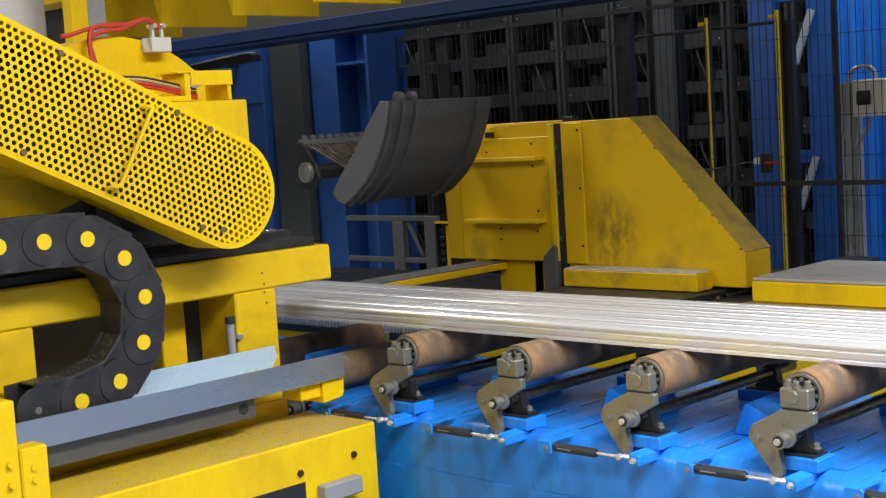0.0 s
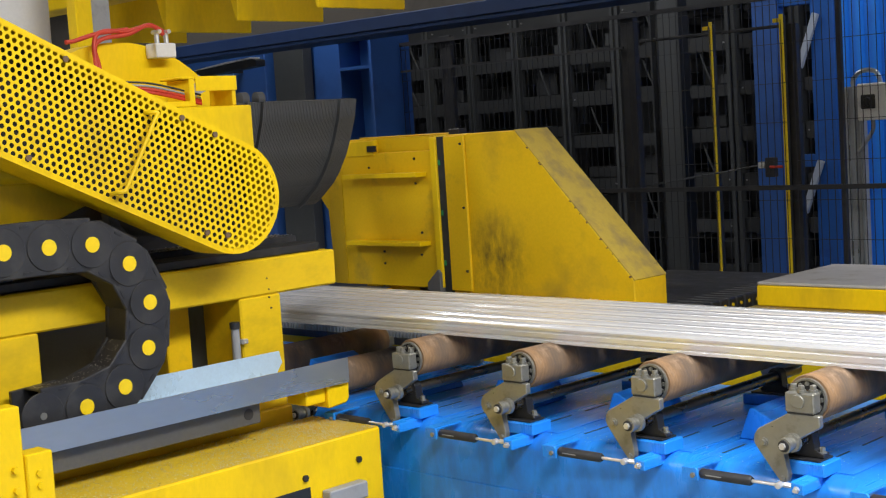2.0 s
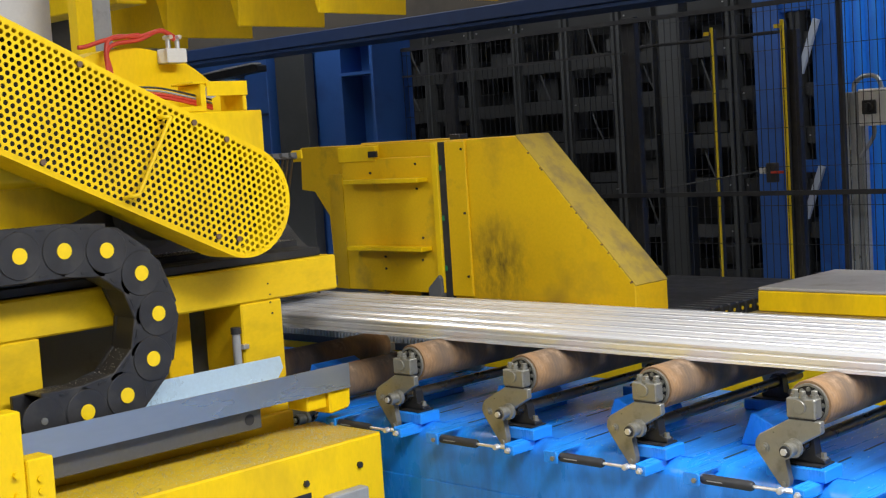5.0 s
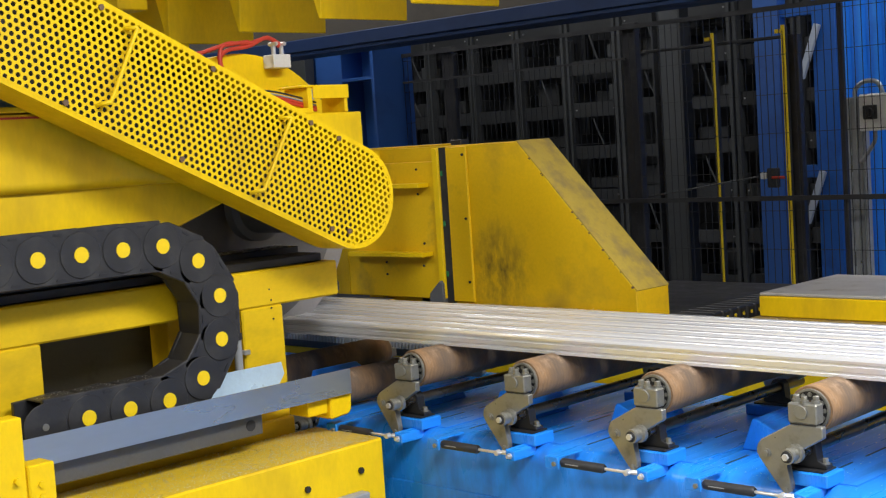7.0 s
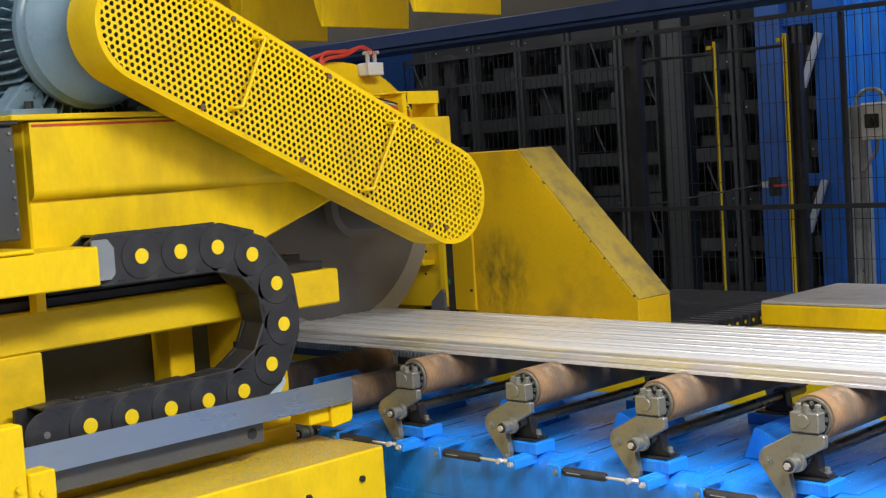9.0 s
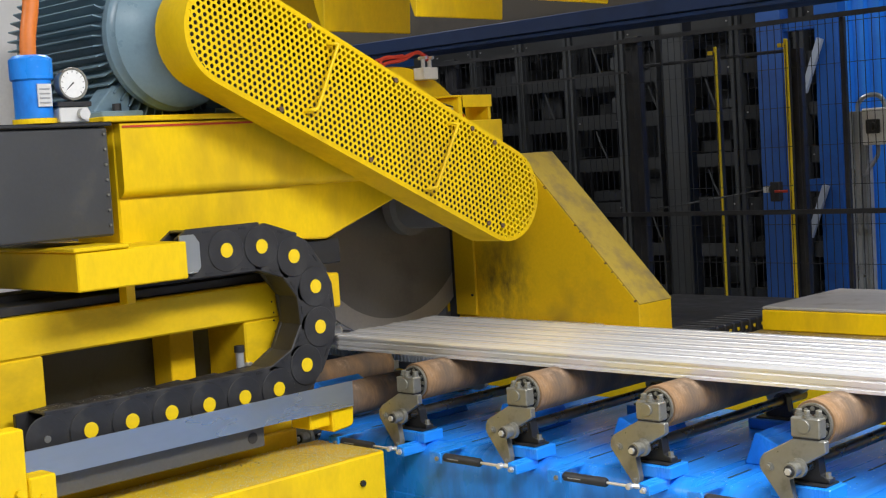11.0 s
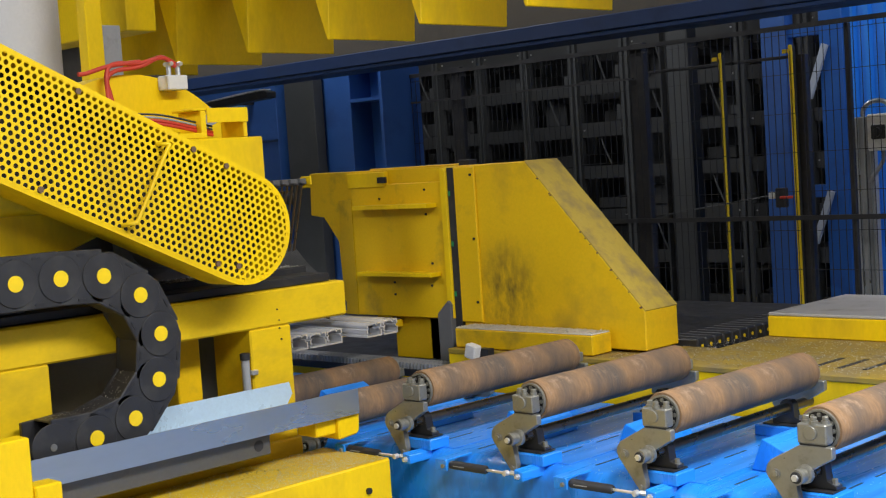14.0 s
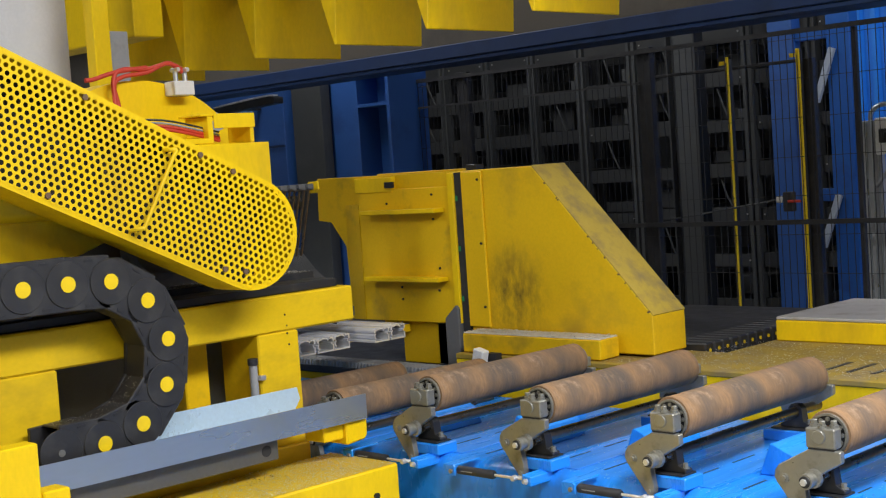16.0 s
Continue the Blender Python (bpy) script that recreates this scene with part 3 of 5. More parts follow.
def press_hood(carriage):
    """A comb of curved plates on a hinge, in the carriage's space; its origin is the hinge."""
    h = part("press_hood", cyl(B(), (0.044, -0.098), "y", 0.026, -0.0, 0.50, 24), M_DARK, None, "dark grey press hood of stacked curved plates", smooth=40)
    h.parent = carriage
    ORIGIN[h] = Vector()
    def C(pts): return [(x + 0.044, z - 0.098) for x, z in pts]
    outer = [(0.446, 0.216), (0.432, 0.160), (0.406, 0.103), (0.374, 0.045), (0.332, -0.009), (0.295, -0.044), (0.251, -0.073), (0.218, -0.095), (0.186, -0.110)]
    inner = [(0.150, -0.100), (0.122, -0.071), (0.173, -0.013), (0.253, 0.051), (0.333, 0.142), (0.409, 0.220)]
    outer, inner = C(outer), C(inner)
    part("end_plate", prism(B(), outer + inner, "y", -0.012, 0.0, 0.002), surface("grey_end_plate", (0.105, 0.105, 0.108), 0.5, scale=9.0), h, "grey end plate")
    n = 84
    stock = {}
    for i in range(n):
        y = 0.001 + i * 0.0059
        k = 1.0 if i not in (1, 9, 10, 19, 20, 70) else 1.03
        grow = 0.0 if i < n - 12 else 0.006 * (i - n + 12) / 12
        if (k, grow) not in stock:
            ob = part("lamella", prism(B(), [(x * k - grow, z * k - (k - 1) * 0.1) for x, z in outer] + inner, "y", 0, 0.0046), M_HOOD, h)
            stock[(k, grow)] = ob.data
        else:
            ob = new("lamella", stock[(k, grow)])
            ob.parent = h
        ob.location.y = y
    for y in (0.062, 0.120):
        part("top_knob", lathe(B(), [(y - 0.014, 0.012), (y - 0.012, 0.02), (y + 0.012, 0.02), (y + 0.014, 0.012)], (0.469, 0.130), "y", 18), M_HOOD, h, smooth=40)
    part("comb_bar", box(B(), -0.012, 0.010, -0.01, 0.49, -0.022, 0.012, 0.002), M_DULL, h, "dark grey comb bar")
    for i in range(13):
        y = 0.002 + i * 0.0375
        part("comb_tooth", box(B(), -0.010, 0.006, y, y + 0.019, 0.0125, 0.027, 0.001), M_DULL, h)
    part("comb_tab", box(B(), -0.018, 0.014, 0.491, 0.497, -0.023, 0.032, 0.002), M_YEL, h)
    part("end_cheek", prism(B(), C([(-0.06, 0.10), (-0.03, 0.10), (0.04, 0.03), (0.06, -0.02), (0.03, -0.06), (-0.03, -0.06), (-0.07, -0.01)]), "y", -0.016, -0.004, 0.002), M_DARK, h)
    part("hinge_cap", lathe(B(), [(-0.040, 0.02), (-0.036, 0.034), (-0.017, 0.034)], (0.044, -0.098), "y", 22), M_STEEL, h, smooth=40)
    for i in range(24):
        y = 0.01 + i * 0.0205
        b = hose(B(), [(0.004, y, -0.003), (0.124, y, -0.048), (0.254, y, -0.098)], 0.0042, 6, 4)
        part("spring_rod", b, M_SHAFT, h)
    # true size: 0.58 m long, 0.52 m deep
    size = Vector((1.06, 1.17, 1.18))
    for mesh in {ob.data.name: ob.data for ob in [h] + list(h.children)}.values():
        for v in mesh.vertices:
            v.co = (v.co.x * size.x, v.co.y * size.y, v.co.z * size.z)
    for ob in h.children:
        ob.location = (ob.location.x * size.x, ob.location.y * size.y, ob.location.z * size.z)
    return h


# ---- saw frame ----
def saw_frame():
    t = thing("saw_stand", "yellow welded saw stand with beam, columns and slide rail", "machine stand", (-0.5, -0.7, 0))
    part("beam", box(B(), -0.62, -0.40, -2.6, 0.10, 1.158, 1.272, 0.006), M_YEL_GRIME, t)
    part("column", box(B(), -0.60, -0.402, -0.300, -0.138, 0.0, 1.157, 0.005), M_YEL_GRIME, t)
    part("column", box(B(), -0.60, -0.402, -1.35, -0.985, 0.0, 1.157, 0.005), M_YEL_GRIME, t)
    part("inner_post", box(B(), -0.66, -0.56, -0.47, -0.38, 0.0, 1.157, 0.004), M_YEL_WORN, t)
    part("back_panel", box(B(), -0.72, -0.70, -1.6, -0.2, 0.6, 1.157), surface("sooty_panel", (0.15, 0.15, 0.13), 0.55, stain=(0.09, 0.085, 0.07), scale=5.0), t, "dark back panel")
    part("slide_rail", box(B(), -0.56, -0.43, -2.6, 0.06, 1.273, 1.300, 0.003), M_DARK, t, "dark slide rail with chips")
    part("rail_cover", box(B(), -0.70, -0.58, -2.6, 0.09, 1.273, 1.318, 0.003), M_DARK, t)
    rng = random.Random(2)
    part("swarf", scatter(B(), rng, 3500, -0.69, -0.41, -0.8, 0.08, 1.3185, 0.0032, lambda x, y: 0.9 if x < -0.58 else 0.0), M_CHIP, t, "bright chips", kind="stuff")
    for y, z in ((-0.19, 1.21), (-0.185, 1.175), (-0.185, 1.15), (-0.18, 1.115)):
        part("bolt", cyl(B(), (y, z), "x", 0.0032, -0.402, -0.399, 8), M_DARK, t)
    part("foot_rail", box(B(), -0.50, -0.38, -1.6, -0.14, 0.70, 0.80, 0.004), M_YEL_GRIME, t)
    part("lug_neck", box(B(), -0.32, -0.225, -0.210, -0.131, 0.820, 0.885, 0.004), M_YEL, t)
    part("lug", prism(B(), [(-0.130, 0.800), (-0.055, 0.806), (-0.044, 0.818), (-0.042, 0.868), (-0.055, 0.882), (-0.130, 0.890)], "x", -0.33, -0.212, 0.005), M_YEL, t, "yellow stop lug")
    return t


def chain_trough():
    t = thing("chain_trough", "galvanised sheet trough that carries the cable chain", "cable trough", (-0.3, -0.6, 0.88))
    part("front_wall", box(B(), -0.203, -0.200, -1.30, -0.052, 0.872, 0.950), M_ZINC, t)
    part("bottom", box(B(), -0.385, -0.204, -1.30, -0.20, 0.872, 0.875), M_ZINC, t)
    part("back_wall", prism(B(), [(-0.80, 0.888), (-0.205, 0.888), (-0.165, 0.940), (-0.175, 0.978), (-0.72, 0.978)], "x", -0.388, -0.385), M_ZINC_SHEEN, t, "sheet back wall with a pale blue sheen in its colour")
    part("support_rail", box(B(), -0.30, -0.235, -1.30, -0.38, 0.805, 0.868, 0.003), surface("oily_steel", (0.16, 0.155, 0.14), 0.4, metal=0.6, stain=(0.09, 0.08, 0.06), scale=8.0), t, "grey steel support rail")
    part("rail_hole", cyl(B(), (-0.425, 0.838), "x", 0.017, -0.236, -0.2335, 20), M_BLACK, t)
    return t


def base_cabinet():
    t = thing("base_cabinet", "low yellow machine base covered in aluminium chips", "machine base", (-0.2, -0.9, 0))
    part("body", box(B(), -0.364, -0.051, -2.4, -0.07, 0.0, 0.75, 0.006), M_YEL, t)
    rng = random.Random(1)
    part("swarf", scatter(B(), rng, 12000, -0.36, -0.055, -1.2, -0.075, 0.7516, 0.0021, lambda x, y: 0.25 + 0.75 * max(0.0, 1 - abs(y + 0.22) / 0.5)), M_CHIP, t, "bright sawing chips", kind="stuff")
    part("top_plate", box(B(), -0.360, -0.055, -2.39, -0.074, 0.7503, 0.7512), surface("chip_speckled_yellow", (0.70, 0.48, 0.016), 0.5, stain=(0.58, 0.42, 0.05), stain_at=(0.48, 0.80), scale=5.0, wear=(0.66, 0.62, 0.52), wear_at=(0.66, 0.72), wear_scale=320.0, bump=0.4), t, "yellow top speckled with chips")
    part("panel_gap", box(B(), -0.0512, -0.0500, -0.90, -0.362, 0.40, 0.630), M_BLACK, t, "dark opening in the base")
    for y, z in ((-0.17, 0.67), (-0.38, 0.66)):
        part("bolt", cyl(B(), (y, z), "x", 0.010, -0.0512, -0.042, 6), M_DARK, t)
    part("latch_plate", box(B(), -0.051, -0.012, -0.32, -0.17, 0.56, 0.61, 0.004), M_GREY, t)
    return t


def front_bracket():
    t = thing("front_bracket", "yellow stepped bracket plate in front of the trough", "bracket", (-0.02, -1.4, 0))
    part("upright", box(B(), -0.06, 0.0, -1.8, -1.272, 0.0, 1.050, 0.004), M_YEL, t)
    part("step", box(B(), -0.06, 0.006, -1.2715, -1.20, 0.0, 0.930, 0.004), M_YEL, t)
    for y, z in ((-1.30, 0.90), (-1.24, 0.88), (-1.24, 0.85), (-1.30, 0.85)):
        part("bolt", cyl(B(), (y, z), "x", 0.009, 0.0, 0.012, 6), M_YEL, t)
    return t


def air_cylinder():
    t = thing("air_cylinder", "slim grey pneumatic cylinder beside the yellow column", "pneumatic cylinder", (-0.4035, -0.325, 0.8))
    part("barrel", cyl(B(), (-0.4035, -0.325), "z", 0.013, 0.80, 1.07, 18), M_GREY, t, smooth=40)
    part("cap", cyl(B(), (-0.4035, -0.325), "z", 0.016, 1.07, 1.09, 18), M_BLACK, t, smooth=40)
    part("fitting", box(B(), -0.405, -0.385, -0.312, -0.290, 1.02, 1.035, 0.002), M_CHIP, t)
    return t


# ---- saw carriage: coordinates at its rest ----
S0 = 1.130
BLADE_Y, BLADE_Z, BLADE_X = 0.66 - S0, 1.458, CUT
G0 = Vector((0.684 - S0, 1.483))
G_ANG, G_LEN, G_R = radians(25.5), 1.272, 0.164
GU = Vector((-math.cos(G_ANG), math.sin(G_ANG)))
GN = Vector((math.sin(G_ANG), math.cos(G_ANG)))


def stadium(r, n=20):
    """Outline of the belt guard, grown or shrunk to the radius r."""
    pts = []
    a0 = math.atan2(GN.y, GN.x)
    for c, s in ((G0 + GU * G_LEN, 1), (G0, -1)):
        for i in range(n + 1):
            a = a0 + (0 if s > 0 else math.pi) + math.pi * i / n
            pts.append((c.x + r * math.cos(a), c.y + r * math.sin(a)))
    return pts


def perforated_face(x, thick):
    """A sheet of hexagonal cells, each with its own punched hole."""
    b, p, rad = B(), 0.0208, 0.0070
    rows = int(G_R * 2 / (p * 0.866)) + 2
    cols = int((G_LEN + 2 * G_R) / p) + 2
    cache = {}

    def vert(u, v, xx):
        k = (round(u, 5), round(v, 5), xx)
        if k not in cache:
            q = G0 + GU * u + GN * v
            cache[k] = b.verts.new((xx, q.x, q.y))
        return cache[k]
    for r in range(-rows, rows + 1):
        v = r * p * 0.866
        for c in range(-12, cols):
            u = (c + 0.5 * (r % 2)) * p
            d = math.hypot(min(u, 0) + max(u - G_LEN, 0), v)
            if d > G_R - 0.010:
                continue
            hexa = [(u + p / math.sqrt(3) * math.sin(math.pi / 3 * k), v + p / math.sqrt(3) * math.cos(math.pi / 3 * k)) for k in range(6)]
            hole = [(u + rad * math.sin(math.pi / 6 * k), v + rad * math.cos(math.pi / 6 * k)) for k in range(12)]
            H = [vert(*q, x) for q in hexa]
            f = [vert(*q, x) for q in hole]
            g = [vert(*q, x - thick) for q in hole]
            for k in range(6):
                a, m, z = 2 * k, 2 * k + 1, (2 * k + 2) % 12
                b.faces.new((H[k], f[a], f[m], f[z], H[(k + 1) % 6]))
            for k in range(12):
                b.faces.new((f[k], g[k], g[(k + 1) % 12], f[(k + 1) % 12]))
    return b


def saw_carriage():
    t = thing("saw_carriage", "yellow saw carriage with perforated belt guard, motor and blade", "saw carriage", (-0.5, -0.5, 1.30))
    def Y(*pts): return [(y - S0, z) for y, z in pts]
    body = part("body", prism(B(), Y((-0.744, 1.786), (-0.746, 1.43), (-0.30, 1.41), (0.03, 1.385), (0.368, 1.503), (0.30, 1.62), (-0.124, 1.786)), "x", -0.66, -0.42, 0.006), M_YEL, t, "yellow carriage body with a folded rib")
    b = prism(B(), Y((-0.742, 1.782), (-0.742, 1.570), (0.335, 1.565), (0.296, 1.616), (-0.126, 1.782)), "x", -0.4195, -0.388)
    low = [e for e in b.edges if all(v.co.x > -0.40 and v.co.z < 1.58 for v in e.verts)]
    bmesh.ops.bevel(b, geom=low, offset=0.030, segments=4, affect="EDGES", profile=0.5)
    part("fold", b, M_YEL, body, smooth=50)
    part("base_plate", box(B(), -0.95, -0.375, -0.80 - S0, -0.02 - S0, 1.787, 1.803, 0.003), M_YEL, body)
    part("red_seam", box(B(), -0.3878, -0.385, -0.735 - S0, -0.10 - S0, 1.770, 1.776), M_RED, body)
    part("slide_block", box(B(), -0.66, -0.44, -0.70 - S0, 0.10 - S0, 1.301, 1.384, 0.004), M_DARK, t)
    # belt guard
    g = part("belt_guard", tube_stadium(-0.345, -0.203), M_YEL, t, "yellow belt guard of perforated sheet", smooth=50)
    part("perforated_face", perforated_face(-0.200, 0.003), M_YEL, g, "perforated yellow sheet")
    # black stands in for the shade inside the closed yellow guard
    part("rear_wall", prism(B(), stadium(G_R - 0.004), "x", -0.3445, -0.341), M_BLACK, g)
    for u, v in ((0.13, 0.142), (0.25, 0.142), (0.635, 0.142), (1.02, 0.142), (0.645, -0.139), (1.03, -0.139), (-0.01, -0.112), (0.06, -0.130)):
        q = G0 + GU * u + GN * v
        part("bolt", cyl(B(), (q.x, q.y), "x", 0.009, -0.1995, -0.194, 6), M_RUST, g)
    for top, low in (((-0.085, 1.995), (-0.187, 1.795)), ((0.425, 1.737), (0.302, 1.528))):
        a, c = Vector((top[0] - S0, top[1])), Vector((low[0] - S0, low[1]))
        d = (c - a).normalized()
        b = hose(B(), [(-0.20, a.x - 0.022, a.y), (-0.180, a.x - 0.014, a.y), (-0.172, a.x, a.y - 0.004), (-0.172, a.x + d.x * 0.03, a.y + d.y * 0.03), (-0.172, c.x - d.x * 0.02, c.y - d.y * 0.02),
                       (-0.172, c.x - 0.006, c.y + 0.002), (-0.180, c.x - 0.018, c.y), (-0.20, c.x - 0.026, c.y - 0.004)], 0.0062, 10, 5)
        part("handle", b, M_YEL, g, "round bar handle", smooth=50)
    # blade and its upper cover
    part("blade", lathe(B(), [(BLADE_X - 0.003, 0.03), (BLADE_X - 0.003, 0.502), (BLADE_X + 0.003, 0.502), (BLADE_X + 0.003, 0.03)], (BLADE_Y, BLADE_Z), "x", 96), M_BLADE, t, "large circular saw blade", smooth=30)
    part("blade_rim", tube(B(), (BLADE_Y, BLADE_Z), "x", 0.501, 0.430, BLADE_X - 0.0036, BLADE_X + 0.0036, 96), M_RIM, t, "bright ground blade rim", smooth=30)
    part("arbor", cyl(B(), (BLADE_Y, BLADE_Z), "x", 0.045, -0.80, -0.34, 28), M_DARK, t, smooth=40)
    part("spindle_housing", lathe(B(), [(-0.70, 0.07), (-0.70, 0.115), (-0.66, 0.115), (-0.655, 0.09), (-0.48, 0.085), (-0.475, 0.06)], (BLADE_Y, BLADE_Z), "x", 32), M_DULL, t, "dull grey spindle housing", smooth=40)
    arc = [(-0.46 + 0.458 * math.cos(a), 1.517 + 0.458 * math.sin(a)) for a in [radians(2 + 176 * i / 40) for i in range(41)]]
    cover = part("blade_cover", prism(B(), arc, "x", -0.86, -0.72, 0.004), M_YEL, t, "rounded yellow blade cover", smooth=30)
    part("cover_patch", prism(B(), [(-0.46 + 0.460 * math.cos(a), 1.517 + 0.460 * math.sin(a)) for a in [radians(42 + 8 * i / 4) for i in range(5)]] + [(-0.46 + 0.36 * math.cos(radians(48)), 1.517 + 0.36 * math.sin(radians(48)))], "x", -0.858, -0.7185), M_GREY, cover)
    # box beside the cover
    sb = part("side_box", box(B(), -0.66, -0.47, -0.60, -0.150, 1.50, 1.757, 0.004), M_YEL, t)
    for y0, y1, z0, z1 in ((-0.375, -0.355, 1.758, 1.842), (-0.215, -0.20, 1.758, 1.842)):
        part("bracket_post", box(B(), -0.60, -0.48, y0, y1, z0, z1, 0.002), M_YEL, sb)
    part("bracket_top", box(B(), -0.60, -0.48, -0.40, -0.198, 1.8425, 1.850, 0.002), M_YEL, sb)
    part("bracket_front", box(B(), -0.4795, -0.475, -0.354, -0.198, 1.805, 1.850, 0.001), M_YEL, sb)
    part("hose", hose(B(), [(-0.69, -0.44, 2.012), (-0.69, -0.55, 1.998), (-0.69, -0.63, 1.976), (-0.69, -0.66, 1.972)], 0.0072, 8, 5), M_RED, t, "red air hose", smooth=60)
    part("side_tray", box(B(), -0.60, -0.478, -0.62, -0.361, 1.758, 1.775, 0.002), M_YEL, sb)
    for i in range(4):
        z = 1.778 + 0.009 * i
        part("hose", hose(B(), [(-0.52, -0.62, z + 0.035), (-0.50, -0.52, z + 0.03), (-0.50, -0.42, z + 0.012), (-0.53, -0.30, z - 0.01)], 0.0052 if i < 2 else 0.0032, 8, 4), M_RED if i < 2 else (M_GREY if i == 2 else M_BLACK), t, "red air hose" if i < 2 else ("grey cable" if i == 2 else "black cable"), smooth=60)
    vb = part("valve_block", box(B(), -0.72, -0.66, -0.360, -0.285, 1.922, 1.968, 0.003), M_LIGHT, t, "light grey valve block")
    for y in (-0.335, -0.300):
        part("fitting", cyl(cyl(B(), (-0.69, y), "z", 0.008, 1.968, 2.010, 10), (y, 2.005), "x", 0.007, -0.71, -0.67, 10), M_CHIP, vb)
    for z, dz in ((1.995, 0.0), (1.985, 0.012)):
        part("hose", hose(B(), [(-0.69, -0.31, z + 0.012), (-0.69, -0.36, z + 0.030 + dz), (-0.69, -0.44, z + 0.012), (-0.69, -0.53, z + 0.010 - dz), (-0.685, -0.565, z - 0.02 - dz), (-0.68, -0.568 + dz, z - 0.10), (-0.66, -0.57 + dz, z - 0.24)], 0.0072, 8, 5), M_RED, t, "red air hose", smooth=60)
    # motor
    mx, my, mz = (-1.05, -0.40), -0.475 - S0, 2.045
    mo = part("motor", lathe(B(), [(mx[0], 0.18), (mx[0] + 0.02, 0.215), (-0.52, 0.205), (-0.515, 0.222), (-0.505, 0.228), (-0.48, 0.228), (-0.472, 0.220), (-0.45, 0.217), (-0.42, 0.18), (-0.40, 0.15), (-0.36, 0.12)], (my, mz), "x", 48), M_MOTOR, t, "grey-blue ribbed electric motor", smooth=40)
    for i in range(52):
        a = 2 * math.pi * i / 52
        d, s = Vector((math.cos(a), math.sin(a))), Vector((-math.sin(a), math.cos(a)))
        q = [Vector((my, mz)) + d * r + s * w for r, w in ((0.20, -0.003), (0.252, -0.002), (0.252, 0.002), (0.20, 0.003))]
        part("fin", prism(B(), [(p.x, p.y) for p in q], "x", mx[0] + 0.03, -0.522), M_MOTOR, mo)
    for y in (-0.20, 0.20):
        part("motor_foot", prism(B(), [(my + y - 0.06, 1.804), (my + y + 0.06, 1.804), (my + y + 0.06, 1.824), (my + y * 0.8 + 0.03, 1.90), (my + y * 0.8 - 0.03, 1.90), (my + y - 0.06, 1.824)], "x", -0.61, -0.53, 0.003), M_MOTOR, mo)
        part("foot_bolt", cyl(B(), (-0.50, my + y), "z", 0.013, 1.8232, 1.845, 6), M_DARK, mo)
        part("motor_foot", box(B(), -0.98, -0.47, my + y - 0.07, my + y + 0.07, 1.8035, 1.823, 0.003), M_MOTOR, mo)
    for i in range(6):
        a = radians(-60 + 60 * i)
        part("bell_bolt", cyl(B(), (my + 0.205 * math.cos(a), mz + 0.205 * math.sin(a)), "x", 0.011, -0.470, -0.452, 6), M_MOTOR, mo)
    # tank with pump, gauge and arm of the cable chain
    tank = part("oil_tank", box(B(), -0.70, -0.32, -1.45 - S0, -0.825 - S0, 1.47, 1.772, 0.006), surface("dark_grey_tank", (0.045, 0.047, 0.05), 0.45, stain=(0.08, 0.075, 0.06), scale=5.0), t, "dark grey oil tank")
    part("tank_lid", box(B(), -0.71, -0.31, -1.46 - S0, -0.815 - S0, 1.773, 1.785, 0.003), M_DARK, tank)
    for i in range(7):
        part("tank_bolt", cyl(B(), (-0.84 - S0, 1.50 + 0.042 * i), "x", 0.0042, -0.3195, -0.314, 6), M_STEEL, tank)
    gx, gy, gz = -0.34, -0.925 - S0, 1.890
    ga = part("pressure_gauge", lathe(B(), [(gx, 0.042), (gx + 0.028, 0.045), (gx + 0.031, 0.044), (gx + 0.031, 0.039), (gx + 0.026, 0.038)], (gy, gz), "x", 32), M_STEEL, t, "round steel pressure gauge", smooth=35)
    part("dial", cyl(B(), (gy, gz), "x", 0.0378, gx + 0.0262, gx + 0.0275, 28), M_DIAL, ga, "white dial")
    part("needle", prism(B(), [(gy - 0.024, gz - 0.02), (gy + 0.004, gz + 0.002), (gy + 0.001, gz + 0.005)], "x", gx + 0.0278, gx + 0.0285), M_BLACK, ga)
    for i in range(11):
        a = radians(-45 + 27 * i)
        c, s = math.cos(a), math.sin(a)
        part("tick", prism(B(), [(gy + 0.030 * c - 0.0006 * s, gz + 0.030 * s + 0.0006 * c), (gy + 0.0355 * c - 0.0006 * s, gz + 0.0355 * s + 0.0006 * c), (gy + 0.0355 * c + 0.0006 * s, gz + 0.0355 * s - 0.0006 * c), (gy + 0.030 * c + 0.0006 * s, gz + 0.030 * s - 0.0006 * c)], "x", gx + 0.0278, gx + 0.0283), M_BLACK, ga)
    part("stem", cyl(B(), (gx + 0.012, gy), "z", 0.007, 1.842, 1.855, 12), M_STEEL, ga)
    mb = part("manifold", box(B(), -0.40, -0.315, gy - 0.045, gy + 0.045, 1.786, 1.828, 0.003), M_LIGHT, t, "light metal valve manifold")
    part("manifold_plate", box(B(), -0.405, -0.31, gy - 0.052, gy + 0.052, 1.8285, 1.842, 0.002), M_DARK, mb)
    part("plug", cyl(B(), (gy + 0.022, 1.808), "x", 0.016, -0.3145, -0.298, 20), M_LIGHT, mb)
    pm = part("pump_motor", lathe(B(), [(1.800, 0.05), (1.90, 0.05), (1.905, 0.057), (1.958, 0.057), (1.968, 0.045)], (-0.36, -1.020 - S0), "z", 28), M_BLUE, t, "small blue pump motor", smooth=40)
    part("yellow_flange", cyl(B(), (-0.36, -1.020 - S0), "z", 0.058, 1.786, 1.7995, 24), M_YEL, pm)
